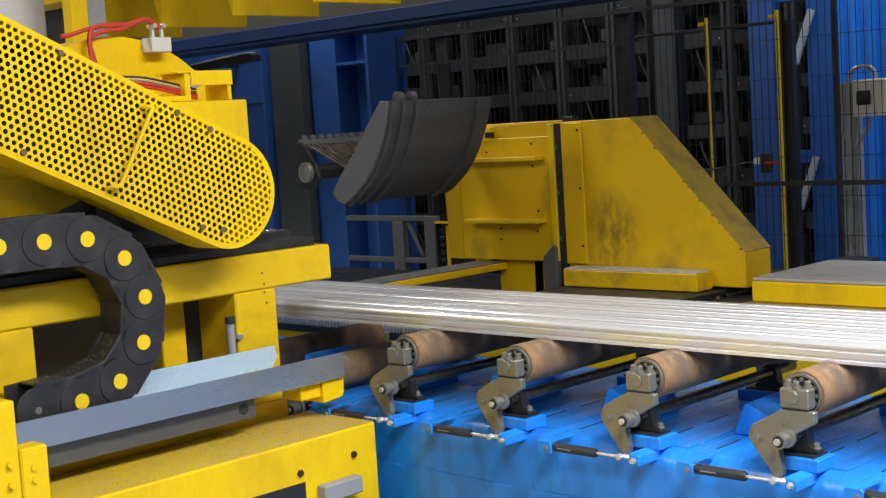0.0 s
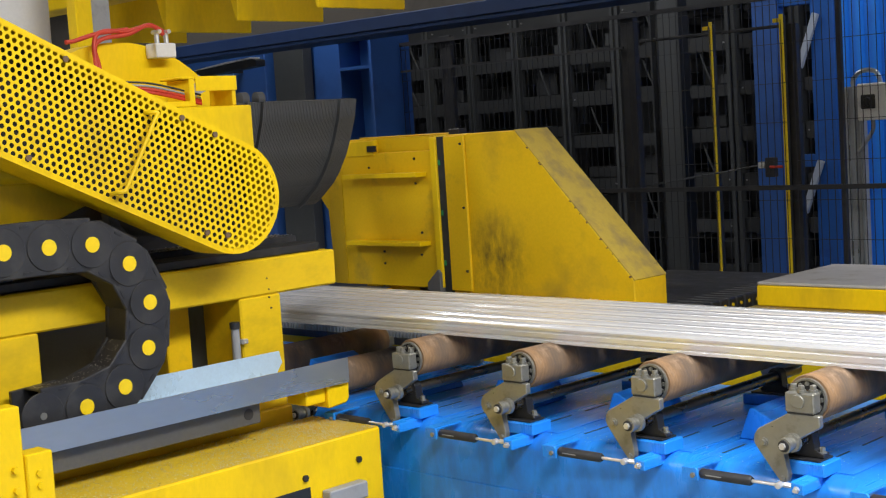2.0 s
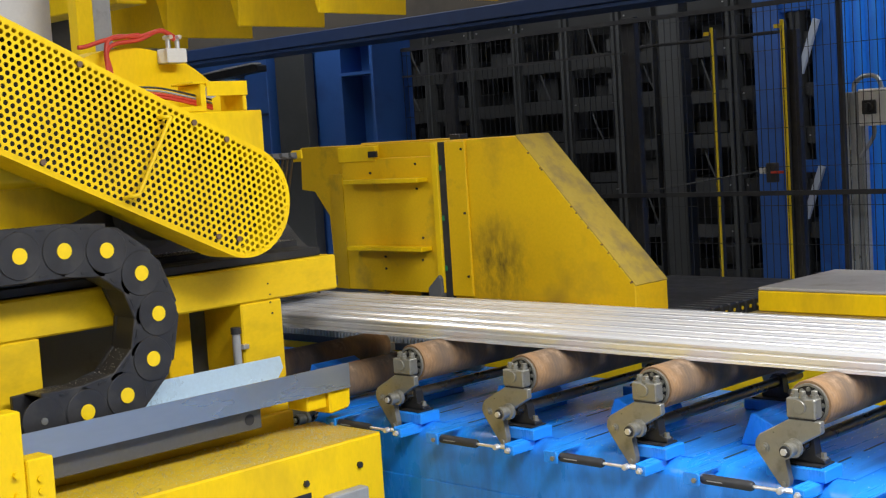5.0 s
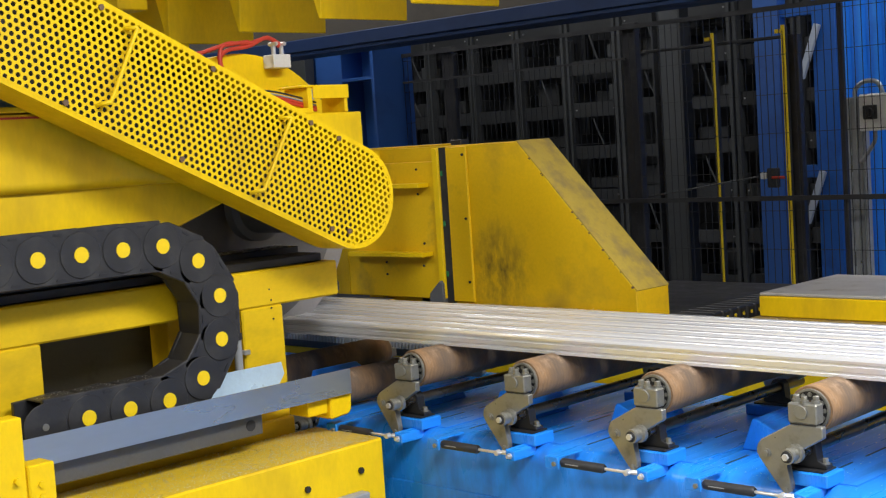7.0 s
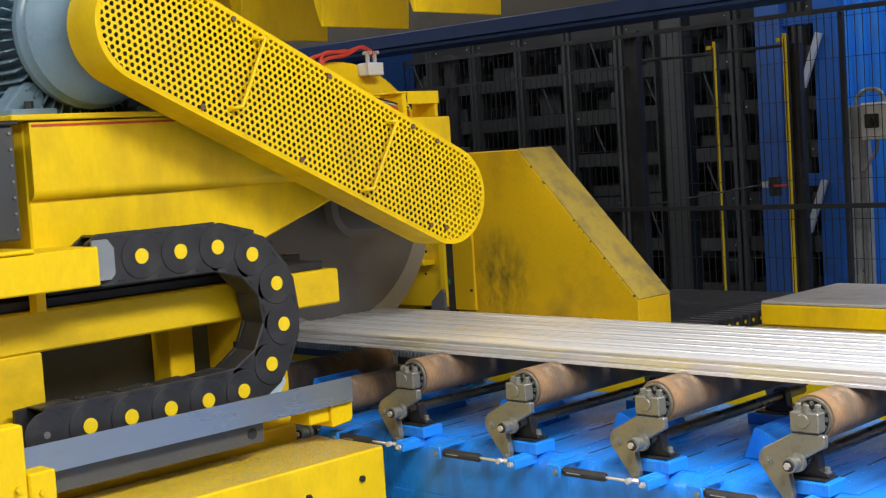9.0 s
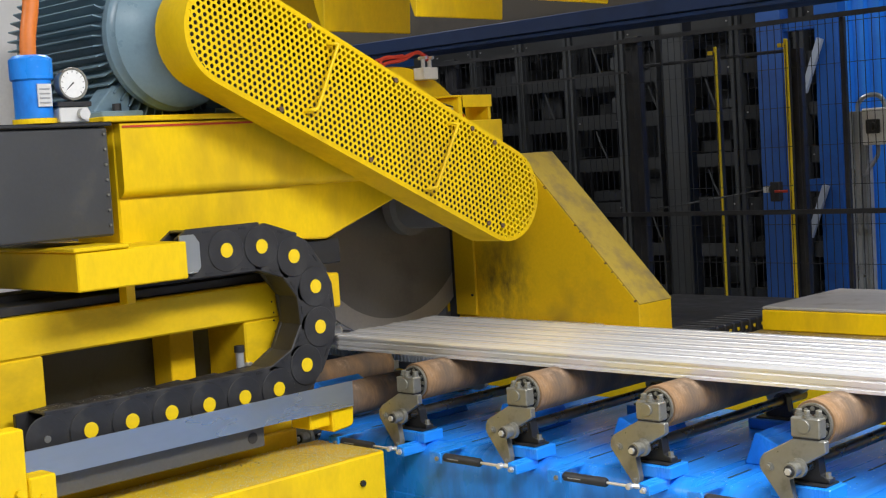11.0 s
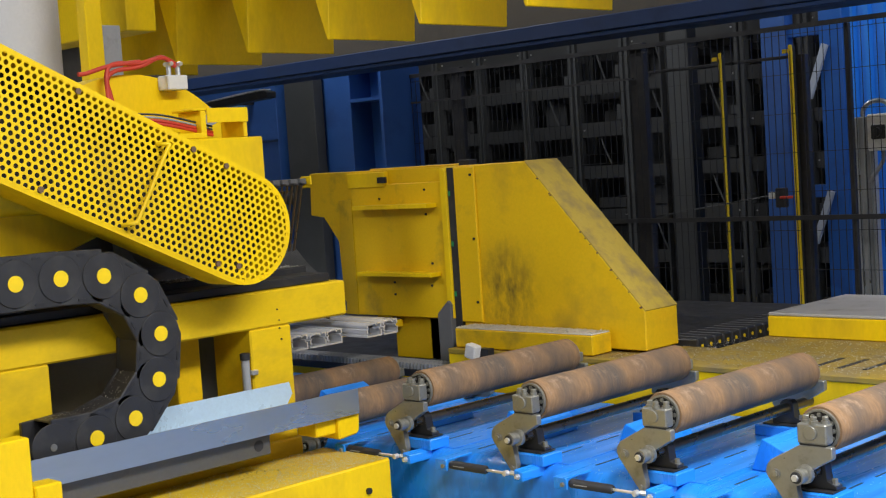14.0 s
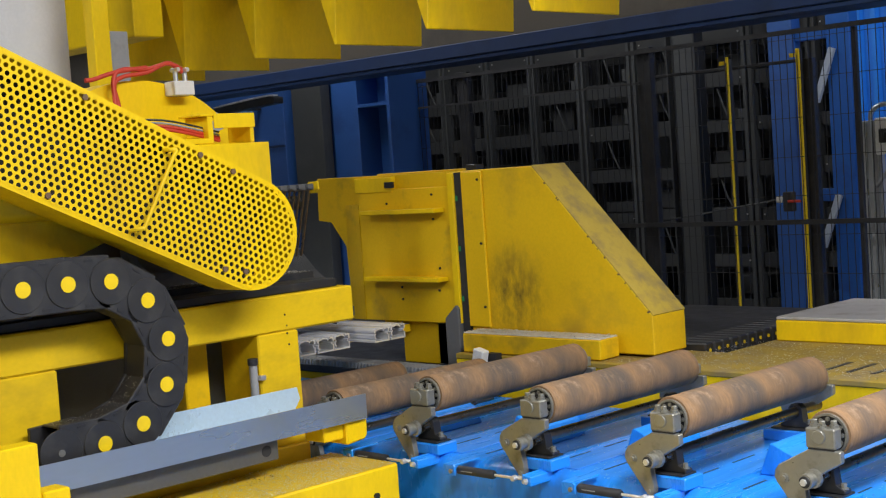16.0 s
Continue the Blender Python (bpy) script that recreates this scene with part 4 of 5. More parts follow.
    part("type_plate", box(B(), -0.309, -0.305, -1.035 - S0, -0.995 - S0, 1.83, 1.89), M_LIGHT, pm, "pale type plate with unreadable print")
    for i in range(4):
        part("print_bar", box(B(), -0.3045, -0.3035, -1.031 - S0, -1.001 - S0, 1.838 + 0.012 * i, 1.842 + 0.012 * i), M_GREY, pm)
    part("orange_pipe", hose(B(), [(-0.42, -0.99 - S0, 1.80), (-0.42, -0.99 - S0, 2.0), (-0.42, -0.97 - S0, 2.12), (-0.42, -0.96 - S0, 2.3)], 0.022, 14, 4), M_ORANGE, t, "orange pipe", smooth=60)
    arm = part("chain_arm", box(B(), -0.80, -0.205, -1.02 - S0, -0.672 - S0, 1.335, 1.44, 0.004), M_YEL, t, "yellow carrier arm of the cable chain")
    part("arm_lid", box(B(), -0.81, -0.198, -1.03 - S0, -0.86 - S0, 1.4405, 1.452, 0.003), M_YEL, arm)
    part("arm_stay", box(B(), -0.40, -0.36, -0.78 - S0, -0.75 - S0, 1.27, 1.334, 0.002), M_YEL, arm)
    part("end_plate", prism(B(), [(-0.671 - S0, 1.345), (-0.617 - S0, 1.345), (-0.604 - S0, 1.36), (-0.604 - S0, 1.43), (-0.622 - S0, 1.455), (-0.671 - S0, 1.455)], "x", -0.246, -0.240), M_ZINC, arm, "grey chain end plate")
    return t


def tube_stadium(x0, x1):
    """The folded wall round the belt guard."""
    b = B()
    o, i = stadium(G_R), stadium(G_R - 0.004)
    rings = [[b.verts.new((x, *p)) for p in pts] for pts, x in ((o, x0), (o, x1), (i, x1), (i, x0))]
    n = len(o)
    for k in range(4):
        p, q = rings[k], rings[(k + 1) % 4]
        for j in range(n):
            b.faces.new((p[j], p[(j + 1) % n], q[(j + 1) % n], q[j]))
    # narrow rim behind the sheet's edge
    a, c = [[b.verts.new((x1 + 0.001, *p)) for p in stadium(r)] for r in (G_R, G_R - 0.016)]
    for j in range(n):
        b.faces.new((a[j], a[(j + 1) % n], c[(j + 1) % n], c[j]))
    return b


# ---- cable chain of the saw ----
LINK, LINKS, CHAIN_R, CHAIN_Z0, CHAIN_Y0, CHAIN_YC = 0.129, 13, 0.219, 0.960, -1.075, -0.930


def chain_point(a, s):
    """The chain's middle line at arc length a when the saw has gone s."""
    yc = CHAIN_YC - 0.008 + 0.515 * s
    flat = yc - CHAIN_Y0
    if a < flat:
        return CHAIN_Y0 + a, CHAIN_Z0
    a -= flat
    if a < math.pi * CHAIN_R:
        g = a / CHAIN_R
        return yc + CHAIN_R * math.sin(g), CHAIN_Z0 + CHAIN_R * (1 - math.cos(g))
    return yc - (a - math.pi * CHAIN_R), CHAIN_Z0 + 2 * CHAIN_R


def link_pose(i, s):
    y, z = chain_point(i * LINK, s)
    y2, z2 = chain_point((i + 1) * LINK, s)
    return pose(-0.31, y, z, math.degrees(math.atan2(z2 - z, y2 - y)))


def saw_chain():
    t = thing("energy_chain", "black plastic cable chain with yellow pin caps", "cable chain", (0, 0, 0))
    first = None
    made = []
    hh = 0.0625
    for i in range(LINKS):
        if first is None:
            side = disc_pts((0, 0), hh, 32)
            l = part("chain_link", prism(B(), side, "x", 0.0556, 0.0590, 0.0012), M_BLACK, None, smooth=35)
            ORIGIN[l] = Vector()
            strap = [(0.0, -0.073), (LINK, -0.072), (LINK + 0.040, -0.048), (LINK + 0.040, 0.048), (LINK, 0.072), (0.0, 0.073)]
            part("side_strap", prism(B(), strap, "x", 0.040 , 0.0555, 0.003), M_BLACK, l)
            part("side_strap", prism(B(), [(-0.03, -0.060), (LINK - 0.02, -0.068), (LINK + 0.02, -0.04), (LINK + 0.02, 0.04), (LINK - 0.02, 0.068), (-0.03, 0.060)], "x", -0.062, -0.046, 0.002), M_BLACK, l)
            for z in (-0.066, 0.060):
                part("cross_bar", box(B(), -0.0455, 0.0395, 0.006, LINK - 0.004, z, z + 0.006, 0.002), M_BLACK, l)
            part("stop_slot", box(B(), 0.0556, 0.0575, 0.052, 0.077, 0.057, 0.063), M_DARK, l)
            part("stop_slot", box(B(), 0.0556, 0.0575, 0.052, 0.077, -0.063, -0.057), M_DARK, l)
            part("pin_cap", cyl(B(), (0, 0), "x", 0.0215, 0.0590, 0.0612, 28), M_YELDOT, l, "yellow pin cap")
            l.parent = t
            first = l
        else:
            l = copy_thing(first, Matrix())
            l.parent = t
            ORIGIN[l] = Vector()
        l.matrix_basis = link_pose(i, 0)
        made.append(l)
    for i, l in enumerate(made[:3]):
        part("swarf", scatter(B(), random.Random(40 + i), 70, -0.044, 0.038, 0.008, LINK - 0.006, 0.0668, 0.0015), M_CHIP, l, "bright chips", kind="stuff")
    for c in first.children:
        if c.name.startswith("pin_cap"):
            c.data = c.data.copy()
            c.data.materials[0] = M_STEEL
            c["label"] = "bright fixing bolt"
            c.scale = (1, 0.45, 0.45)
    return made


# ---- overhead ----
def hoppers():
    first = None
    # boxes beyond x = 0.6 are unseen, added to shade the drawn-back carriage
    for k in range(-2, 7):
        x = -1.48 + 0.50 * k
        if first is None:
            first = thing("deflector_box", "yellow tapered sheet box hanging under the overhead frame", "machine guard", (x, 0.82, 2.13), group="overhead deflectors")
            part("shell", prism(B(), [(x, 2.13), (x + 0.012, 2.13), (x + 0.05, 2.62), (x - 0.17, 2.62)], "y", 0.60, 1.06, 0.003), M_YEL, first)
            part("lip", box(B(), x - 0.19, x + 0.07, 0.58, 1.08, 2.6205, 2.64, 0.003), M_YEL, first)
        else:
            copy_thing(first, Matrix.Translation((x, 0.82, 2.13)))
    t = thing("overhead_gantry", "yellow overhead frame above the saw", "gantry", (-1.0, 0.8, 2.64))
    # plate carried on unseen past x = 1.4 to block lamp light
    part("plate", box(B(), -3.2, 2.4, 0.50, 1.16, 2.641, 2.70, 0.004), M_YEL_WORN, t)
    part("side_beam", box(B(), -3.4, -1.72, 0.20, 0.34, 2.24, 2.64, 0.005), M_YEL, t)
    part("post", box(B(), -1.26, -1.20, -0.300, -0.235, 0.0, 2.70, 0.004), M_YEL, t)
    part("conduit", box(B(), -1.30, -1.27, -0.20, -0.12, 1.9, 2.20, 0.003), M_GREY, t, "grey conduit")
    return t


def blue_beam():
    t = thing("overhead_beam", "long dark blue steel beam over the bed", "beam", (-1, 2.4, 2.2))
    part("web", box(B(), -8.8, 5.0, 2.30, 2.34, 2.262, 2.62), M_TAUPE, t, "dusty brown web")
    part("flange", box(B(), -8.8, 5.0, 2.20, 2.46, 2.190, 2.260, 0.004), M_BEAM, t)
    part("lower_lip", box(B(), -8.8, 5.0, 2.21, 2.45, 2.168, 2.189, 0.003), M_NAVY, t)
    part("flange", box(B(), -8.8, 5.0, 2.20, 2.46, 2.621, 2.645, 0.003), M_NAVY, t)
    return t


def white_duct():
    t = thing("white_duct", "white round extraction duct behind the saw", "duct", (-1.6, -0.37, 0))
    part("pipe", lathe(B(), [(0.0, 0.165), (4.5, 0.165)], (-1.6, -0.36), "z", 40), M_WHITE, t, smooth=40)
    for z in (1.2, 2.9):
        part("collar", tube(B(), (-1.6, -0.36), "z", 0.171, 0.1655, z, z + 0.04, 40), M_GREY, t, smooth=40)
    return t


# ---- background ----
def portal():
    t = thing("portal_column", "blue steel box column with a stiffener frame", "column", (-3.55, 3.1, 0))
    part("web", box(B(), -3.95, -3.56, 3.0, 3.3, 0, 2.9, 0.004), M_BLUE_DARK, t)
    part("recess", box(B(), -3.559, -3.27, 3.18, 3.22, 0, 2.9), M_BLUE_DARK, t)
    part("flange", box(B(), -3.269, -3.24, 2.98, 3.32, 0, 2.9, 0.003), M_BLUE_DARK, t)
    for z in (2.05, 2.30):
        part("stiffener", box(B(), -3.558, -3.27, 3.0, 3.179, z, z + 0.02), M_BLUE_DARK, t)
    return t


def fence():
    t = thing("safety_fence", "black wire mesh safety fence", "fence", (-2, 3.24, 0))
    for x in (-5.9, -4.4, -2.88, -1.50, 1.2, 2.7):
        part("post", box(B(), x - 0.03, x + 0.06, 3.25, 3.29, 0, 2.21, 0.003), M_BLACK, t)
    part("gate_post", box(B(), -0.252, -0.226, 3.245, 3.270, 0, 2.175, 0.003), M_BLACK, t)
    for z in (2.175, 1.228, 0.12):
        part("rail", box(B(), -6.0, 3.6, 3.228, 3.244, z, z + 0.024), M_BLACK, t)
    part("cable_rail", box(B(), -6.0, -1.5, 3.226, 3.236, 2.012, 2.024), M_BLACK, t)
    part("gate_frame", box(B(), -0.625, -0.545, 3.39, 3.43, 0, 2.06, 0.003), M_BLACK, t)
    part("gate_head", box(B(), -1.60, -0.626, 3.40, 3.42, 2.045, 2.062, 0.003), M_BLACK, t)
    w = B()
    for i in range(240):
        x = -6.0 + i * 0.04
        box(w, x, x + 0.003, 3.236, 3.239, 0.15, 2.2)
    for i in range(11):
        z = 0.2 + i * 0.195
        box(w, -6.0, 3.6, 3.2395, 3.2425, z, z + 0.003)
    part("wire_mesh", w, M_BLACK, t, kind="stuff")
    return t


def light_curtains():
    for x in (-1.025, -0.606):
        t = thing("light_curtain", "slim yellow light curtain post before the fence", "safety sensor", (x, 3.35, 0), group="light curtains")
        part("profile", box(B(), x - 0.010, x + 0.010, 3.35, 3.362, 0.45, 2.11, 0.002), M_YELDOT, t)
        part("window", box(B(), x - 0.0015, x + 0.0015, 3.348, 3.3497, 0.5, 2.08), M_BLACK, t)
        part("top_clamp", box(B(), x - 0.045, x - 0.015, 3.352, 3.372, 2.07, 2.09), M_YELDOT, t)
        part("stand", box(B(), x - 0.008, x + 0.012, 3.363, 3.383, 0, 2.10, 0.002), M_BLACK, t)


def rack():
    """Dark storage rack: uprights, cross beams and stacked crates."""
    rng = random.Random(11)
    t = thing("storage_rack", "tall dark steel storage rack full of crates", "rack", (-3, 5.2, 0))
    pitch, rise = 0.465, 0.30
    xs = [-7.92 + i * pitch for i in range(16)]
    zs = [0.24 + rise * i for i in range(11)]
    for x in xs:
        for y in (4.9, 5.7):
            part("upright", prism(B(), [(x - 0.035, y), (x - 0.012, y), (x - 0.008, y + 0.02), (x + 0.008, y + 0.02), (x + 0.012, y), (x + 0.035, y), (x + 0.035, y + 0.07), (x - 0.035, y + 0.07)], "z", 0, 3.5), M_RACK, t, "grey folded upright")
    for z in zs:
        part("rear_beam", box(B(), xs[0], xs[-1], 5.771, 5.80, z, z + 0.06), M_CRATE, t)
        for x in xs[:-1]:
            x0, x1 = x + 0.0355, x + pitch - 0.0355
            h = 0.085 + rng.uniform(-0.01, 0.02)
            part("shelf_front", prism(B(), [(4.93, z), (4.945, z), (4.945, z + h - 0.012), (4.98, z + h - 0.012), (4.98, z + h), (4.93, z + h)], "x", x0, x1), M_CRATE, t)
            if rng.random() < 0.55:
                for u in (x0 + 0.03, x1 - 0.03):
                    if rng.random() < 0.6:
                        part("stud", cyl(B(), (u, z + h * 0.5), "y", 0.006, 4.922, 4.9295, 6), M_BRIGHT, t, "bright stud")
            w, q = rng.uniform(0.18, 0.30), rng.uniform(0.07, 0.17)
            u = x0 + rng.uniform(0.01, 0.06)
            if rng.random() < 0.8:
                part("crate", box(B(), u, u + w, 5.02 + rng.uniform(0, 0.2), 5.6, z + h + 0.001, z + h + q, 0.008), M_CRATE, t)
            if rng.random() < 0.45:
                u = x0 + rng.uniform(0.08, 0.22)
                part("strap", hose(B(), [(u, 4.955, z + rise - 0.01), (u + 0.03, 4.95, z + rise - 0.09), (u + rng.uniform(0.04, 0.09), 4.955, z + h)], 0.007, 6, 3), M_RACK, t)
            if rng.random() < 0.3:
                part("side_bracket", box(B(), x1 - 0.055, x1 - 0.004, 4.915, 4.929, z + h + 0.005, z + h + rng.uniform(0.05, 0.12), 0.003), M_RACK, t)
    return t


def screen_column():
    t = thing("screen_column", "dull dark grey steel column before the rack", "column", (-1.94, 4.32, 0))
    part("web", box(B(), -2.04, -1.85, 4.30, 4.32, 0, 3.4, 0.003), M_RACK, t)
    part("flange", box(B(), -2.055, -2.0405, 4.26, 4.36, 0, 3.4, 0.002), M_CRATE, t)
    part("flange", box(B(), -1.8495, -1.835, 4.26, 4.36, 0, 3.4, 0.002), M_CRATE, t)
    return t


def lattice_column():
    t = thing("lattice_column", "blue lattice steel column with pale braces", "column", (-0.9, 4.2, 0))
    m = surface("mid_blue_paint", (0.012, 0.10, 0.40), 0.45, stain=(0.01, 0.055, 0.24), scale=4.0)
    # same paint as the other chord; the mesh's dimming is in this darker blue
    part("chord", box(B(), -1.165, -1.01, 4.0, 4.1, 0, 4.2, 0.004), M_BLUE_DARK, t, "blue chord darkened as if seen through the gate mesh")
    part("chord", box(B(), -0.80, -0.66, 4.0, 4.1, 0, 4.2, 0.004), m, t)
    for z in (0.6, 1.30, 2.20, 2.9):
        part("batten", box(B(), -1.009, -0.801, 4.03, 4.08, z, z + 0.07, 0.003), m, t)
    for z in (0.25, 1.05, 1.853):
        a, c = Vector((-0.865, z)), Vector((-0.755, z + 0.285))
        d = (c - a).normalized()
        s = Vector((-d.y, d.x)) * 0.017
        part("brace", prism(B(), [tuple(a - s), tuple(c - s), tuple(c + s), tuple(a + s)], "y", 3.97, 3.995), M_BRACE, t, "pale diagonal brace")
    return t


def clad_wall():
    """Blue ribbed cladding: a sheet with a raised rib every tenth of a metre."""
    b = box(B(), -1.02, 6.0, 4.75, 4.77, 0, 3.1)
    for i in range(70):
        x = -1.015 + i * 0.10
        prism(b, [(x, 4.7495), (x + 0.012, 4.72), (x + 0.042, 4.72), (x + 0.054, 4.7495)], "z", 0, 3.1)
    return setting("wall_cladding", b, surface("blue_cladding", (0.02, 0.23, 0.82), 0.45, stain=(0.016, 0.15, 0.58), scale=2.0), "blue ribbed metal wall cladding", "wall")


def control_station():
    t = thing("control_station", "pale control box with a black knob on a grey cable duct", "control box", (-0.15, 3.40, 0))
    part("duct", box(B(), -0.31, -0.19, 3.38, 3.42, 0.0, 1.72, 0.003), M_GREY, t, "grey cable duct")
    for i in range(4):
        part("duct_rib", box(B(), -0.30 + 0.030 * i, -0.295 + 0.030 * i, 3.374, 3.3795, 0.3, 1.715), M_ZINC, t)
    bx = part("enclosure", box(B(), -0.181, -0.005, 3.30, 3.373, 1.552, 1.730, 0.006), M_DIAL, t, "pale plastic enclosure")
    part("seam", box(B(), -0.180, -0.006, 3.2985, 3.2998, 1.715, 1.718), M_GREY, bx)
    kn = part("knob_plate", box(B(), -0.158, -0.084, 3.291, 3.2995, 1.608, 1.676, 0.006), M_BLACK, bx, "black knob plate")
    part("knob", cyl(box(B(), -0.127, -0.115, 3.262, 3.270, 1.624, 1.660, 0.002), (-0.121, 1.642), "y", 0.022, 3.270, 3.2905, 20), M_BLACK, kn, "black rotary knob", smooth=40)
    part("conduit", hose(B(), [(-0.228, 3.36, 1.72), (-0.225, 3.36, 1.755), (-0.195, 3.36, 1.785), (-0.15, 3.36, 1.794), (-0.105, 3.36, 1.780), (-0.085, 3.36, 1.731)], 0.012, 10, 5), M_ZINC, t, "bent grey conduit", smooth=60)
    part("conduit", hose(B(), [(-0.13, 3.36, 1.551), (-0.135, 3.36, 1.50), (-0.19, 3.37, 1.43), (-0.22, 3.372, 1.40)], 0.010, 10, 5), M_GREY, t, smooth=60)
    return t


def gate_latch():
    t = thing("gate_latch", "black gate latch with a red handle on the fence", "latch", (-0.68, 3.32, 1.2))
    part("body", box(B(), -0.70, -0.645, 3.30, 3.34, 1.29, 1.39, 0.004), M_BLACK, t)
    part("lever", box(B(), -0.67, -0.59, 3.29, 3.2995, 1.335, 1.349, 0.003), M_RED, t, "red lever")
    part("contact", box(B(), -0.745, -0.708, 3.31, 3.335, 1.335, 1.370, 0.003), M_LIGHT, t, "pale contact block")
    part("cable", hose(B(), [(-0.745, 3.32, 1.35), (-1.05, 3.315, 1.31), (-1.4, 3.31, 1.265), (-1.8, 3.30, 1.225)], 0.005, 8, 6), M_RACK, t, "grey cable along the rail")
    return t


def side_clutter():
    t = thing("valve_cabinet", "blue cabinet with a dark pipe-like bar behind the saw", "cabinet", (-4.6, 2.8, 0))
    body = part("cabinet", box(B(), -5.6, -4.13, 2.85, 3.2, 0, 2.25, 0.005), M_BLUE_DARK, t)
    # lighter blue paints the lit patch on the cabinet front
    pale = surface("lit_blue_panel", (0.10, 0.26, 0.52), 0.4, stain=(0.07, 0.19, 0.42), scale=5.0)
    part("pale_panel", box(B(), -4.66, -4.46, 2.838, 2.849, 1.72, 2.16, 0.003), pale, body, "pale blue patch for the lit part of the cabinet")
    part("seam", box(B(), -4.90, -4.131, 2.840, 2.849, 1.84, 1.855), M_NAVY, body)
    part("post", box(B(), -4.10, -3.80, 2.90, 2.98, 0, 2.9, 0.004), M_RACK, t, "dusty dark post")
    # a plain pipe with dust on top; it gives no light
    bar = part("lamp_bar", prism(B(), [(-4.62, 2.085), (-3.93, 2.115), (-3.93, 2.155), (-3.98, 2.165), (-4.60, 2.130)], "y", 2.62, 2.70, 0.004), M_DARK, t, "dark pipe-like bar with a dusty top")
    part("bar_dust", prism(B(), [(-4.595, 2.1335), (-3.985, 2.168), (-3.985, 2.176), (-4.25, 2.166), (-4.595, 2.140)], "y", 2.622, 2.698), M_DUST, bar, "pale dust")
    part("bar_arm", box(B(), -4.40, -4.36, 2.701, 2.849, 2.10, 2.135, 0.003), M_DARK, bar)
    return t


table = roller_table()
ROLLERS = {}
ROLLERS[0] = conveyor_roller()
for k in (-2, -1, 1, 2, 3, 4, 5):
    z = 0.95 - (0.110 if k < 0 else 0)
    ROLLERS[k] = copy_thing(ROLLERS[0], Matrix.Translation((k * PITCH, 0.4, z)))
    if k < 0:
        ROLLERS[k]["label"] = "lowered brown felt-sleeved roller beside the saw blade"
PROFILES, STUBS = profiles()
machine_bed()
small_sensor()
guide_posts()
BED_CHAIN = bed_chain()
CARRIAGE = clamp_carriage()
HOOD = press_hood(CARRIAGE)
saw_frame()
chain_trough()
base_cabinet()
front_bracket()
air_cylinder()
SAW = saw_carriage()
CHAIN = saw_chain()
hoppers()
blue_beam()
white_duct()
portal()
fence()
light_curtains()
rack()
screen_column()
lattice_column()
clad_wall()
control_station()
gate_latch()
side_clutter()

# ---- what moves ----
SAW_WAY = [(0, 0), (4.2, 0), (4.6, 0.002), (4.9, 0.022), (5.2, 0.076), (5.8, 0.207), (6.3, 0.313), (6.5, 0.355), (7, 0.462), (7.5, 0.569), (8, 0.678), (8.5, 0.784), (9, 0.890), (9.2, 0.932), (9.8, 1.056),
           (10.2, 1.128), (10.5, 1.163), (10.8, 1.174), (11.0, 1.168), (11.3, 1.122), (11.5, 1.080), (11.7, 1.008), (12, 0.880), (12.25, 0.750), (12.5, 0.615), (12.75, 0.478), (13, 0.341), (13.25, 0.208), (13.5, 0.092), (13.75, 0.022), (14, 0.002), (14.2, 0), (16, 0)]


def glide(rows, t):
    """The value at t on a smooth line through the rows."""
    for (t0, a), (t1, b) in zip(rows, rows[1:]):
        if t <= t1:
            return a + (b - a) * (t - t0) / (t1 - t0)
    return rows[-1][1]


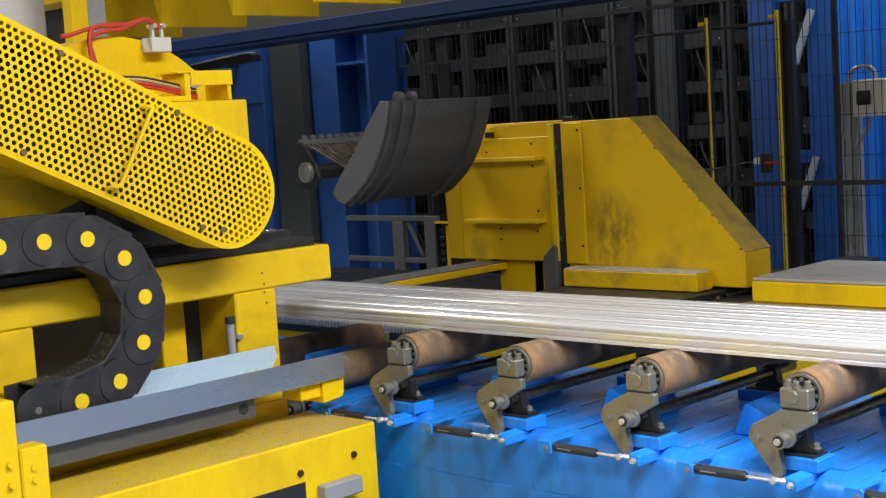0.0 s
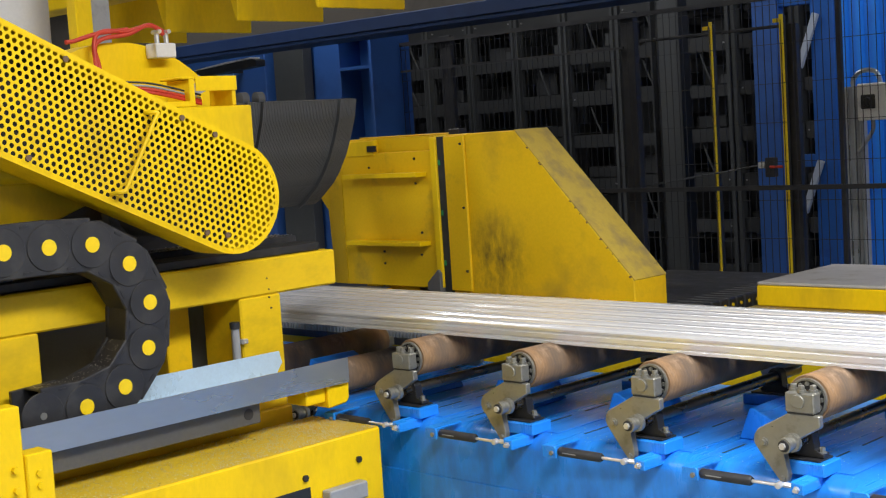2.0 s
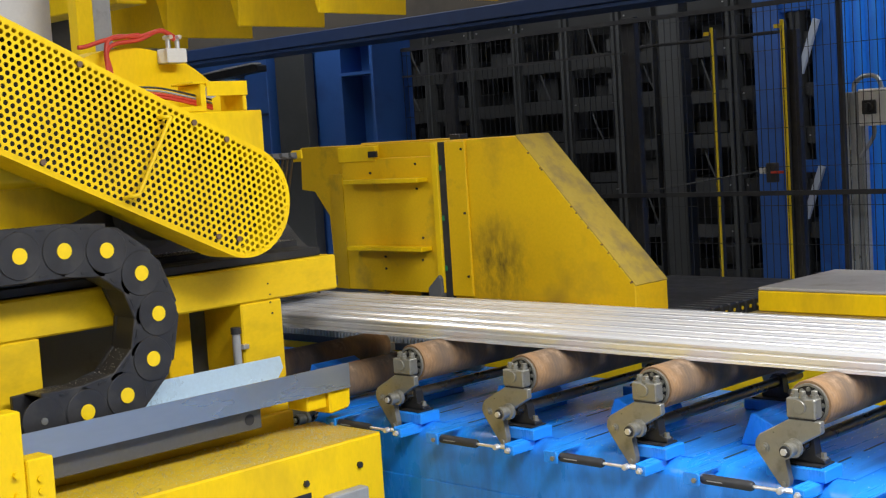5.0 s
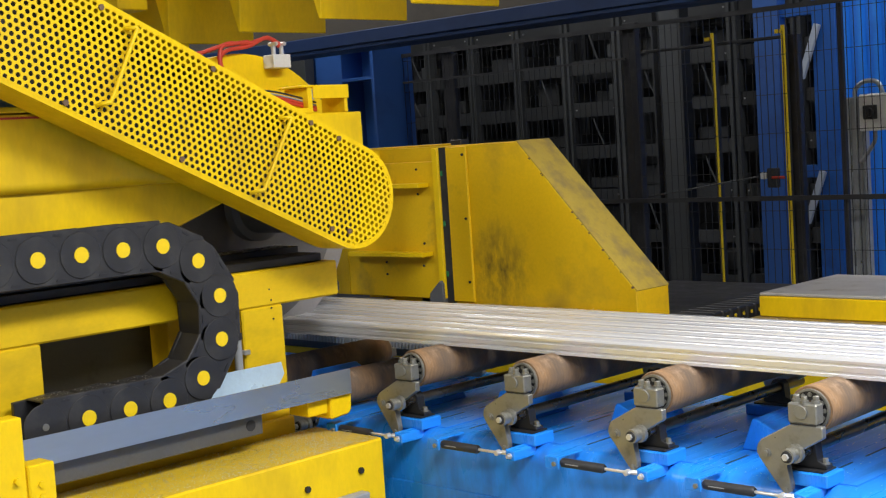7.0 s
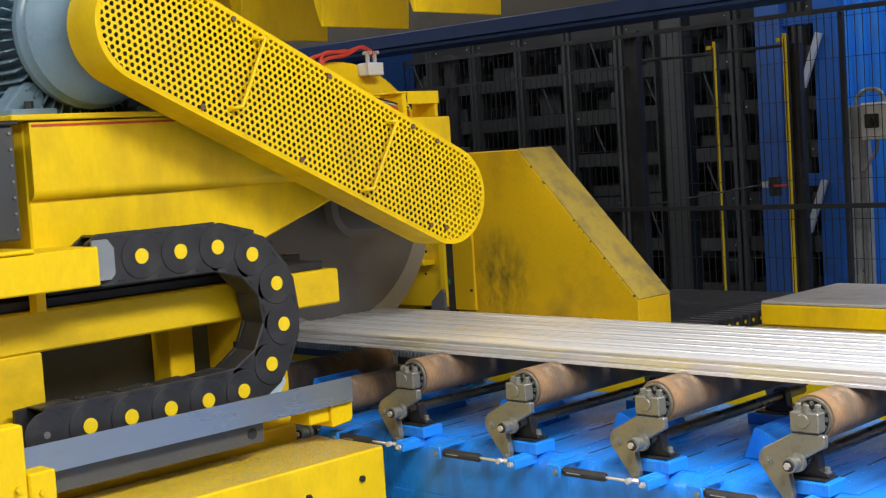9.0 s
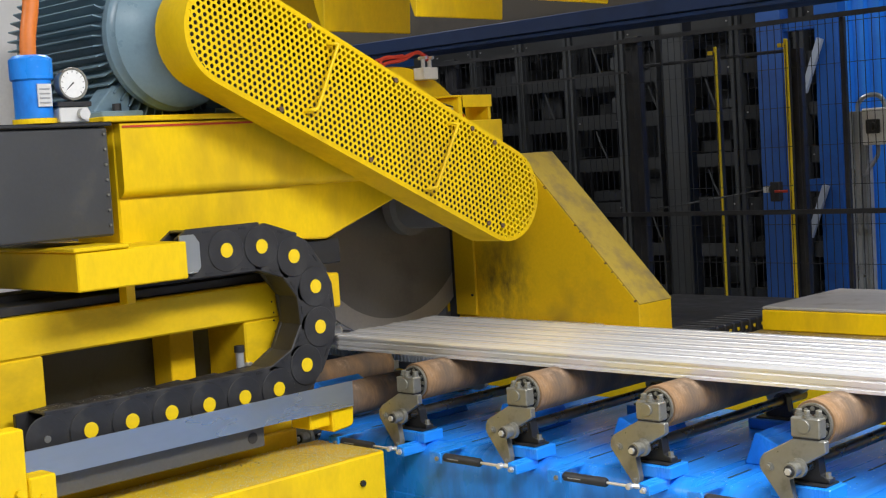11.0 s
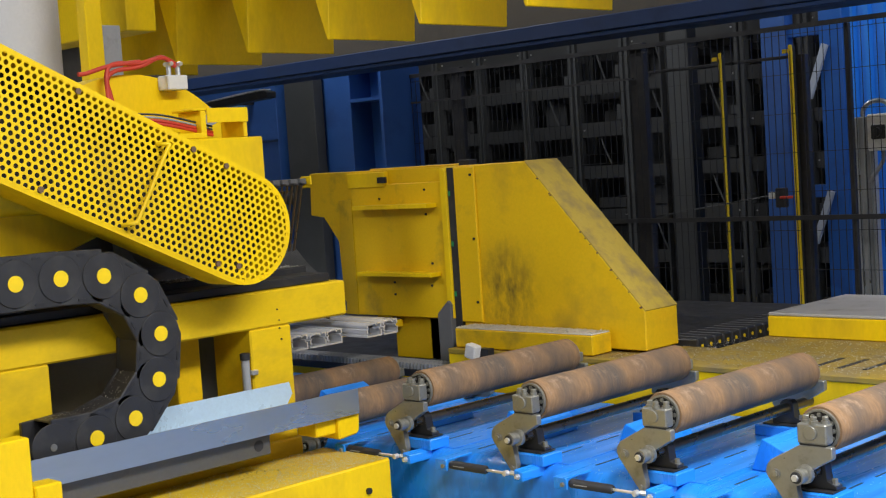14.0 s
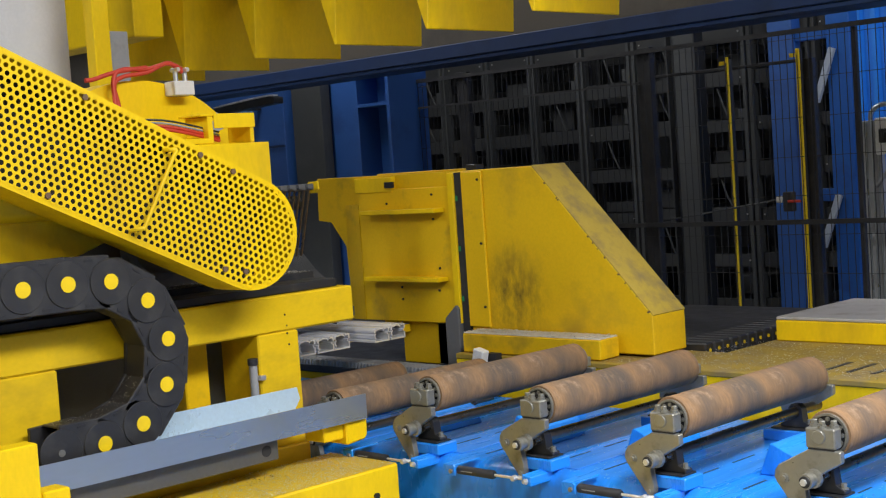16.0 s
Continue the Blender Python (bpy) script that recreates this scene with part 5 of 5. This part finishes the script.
def motions():
    walk(SAW, [(t, pose(-0.5, -0.493 + s, 1.30)) for t, s in SAW_WAY])
    for i, l in enumerate(CHAIN):
        times = [0, 4.2, 4.7] + [5.0 + 0.2 * n for n in range(47)] + [16.0]
        walk(l, [(t, link_pose(i, glide(SAW_WAY, t))) for t in times])
    slide = [(0, 0.76), (0.7, 0.76), (0.85, 0.742), (1.0, 0.662), (1.1, 0.580), (1.2, 0.488), (1.3, 0.388), (1.4, 0.285), (1.5, 0.190), (1.65, 0.085), (1.8, 0.025), (1.95, 0.0), (16, 0)]
    walk(CARRIAGE, [(t, pose(-0.7, 1.05 + d, 0.92)) for t, d in slide])
    at = BED_CHAIN.location.copy()
    walk(BED_CHAIN, [(t, pose(at.x, at.y + d, at.z)) for t, d in slide])
    h = Vector(HINGE) - Vector((-0.7, 1.05, 0.92))
    # the hood swings down on two links: turn in degrees, shift of its comb bar along x and up
    swing = [(0, 0, 0, 0), (0.7, 0, 0, 0), (1.9, 0, 0, 0.035), (3.2, 0, 0, 0.035), (3.3, 8, 0.02, 0.04), (3.4, 17, 0.04, 0.045), (3.5, 31, 0.05, 0.05), (3.6, 42, 0.075, 0.058), (3.7, 54, 0.092, 0.060),
             (3.8, 63, 0.105, 0.058), (3.9, 69, 0.125, 0.048), (4.0, 75, 0.137, 0.024), (4.2, 82, 0.142, 0.0), (4.5, 84, 0.142, -0.002), (16, 84, 0.142, -0.002)]
    rows = [(t, pose(h.x + dx, h.y, h.z + dz, 0, a, 0)) for t, a, dx, dz in swing]
    walk(HOOD, rows)
    run = [(0, 0), (10.6, 0), (10.8, 0.06), (11.0, 0.28), (11.3, 0.67), (11.5, 0.905), (11.65, 1.09), (11.8, 1.30), (12.0, 1.60), (12.1, 1.77), (12.2, 1.96), (12.3, 2.16), (12.6, 2.85), (13.2, 4.0), (13.8, 4.6), (14.2, 4.7), (16, 4.7)]
    close = [(0, 0), (10.7, 0), (10.95, 0.5), (11.3, 1), (16, 1)]
    for i, p in enumerate(PROFILES):
        at = p.location.copy()
        gap = 0.003 * i + (0.013 if i > 1 else 0)
        walk(p, [(t, pose(at.x + d, at.y - gap * glide(close, t), at.z)) for t, d in run])
    for p, y in zip(STUBS, (0.085, 0.165, 0.250, 0.330, 0.525, 0.610)):
        at = p.location.copy()
        walk(p, [(t, pose(at.x, at.y + (y - at.y) * glide(close, t), at.z)) for t, _ in close])
    for k, lift in ((-1, 0.035),):
        at = ROLLERS[k].location.copy()
        walk(ROLLERS[k], [(t, pose(at.x, at.y, at.z + d)) for t, d in ((0, 0), (14.9, 0), (15.2, 0.4 * lift), (15.6, 0.9 * lift), (16, lift))])


motions()
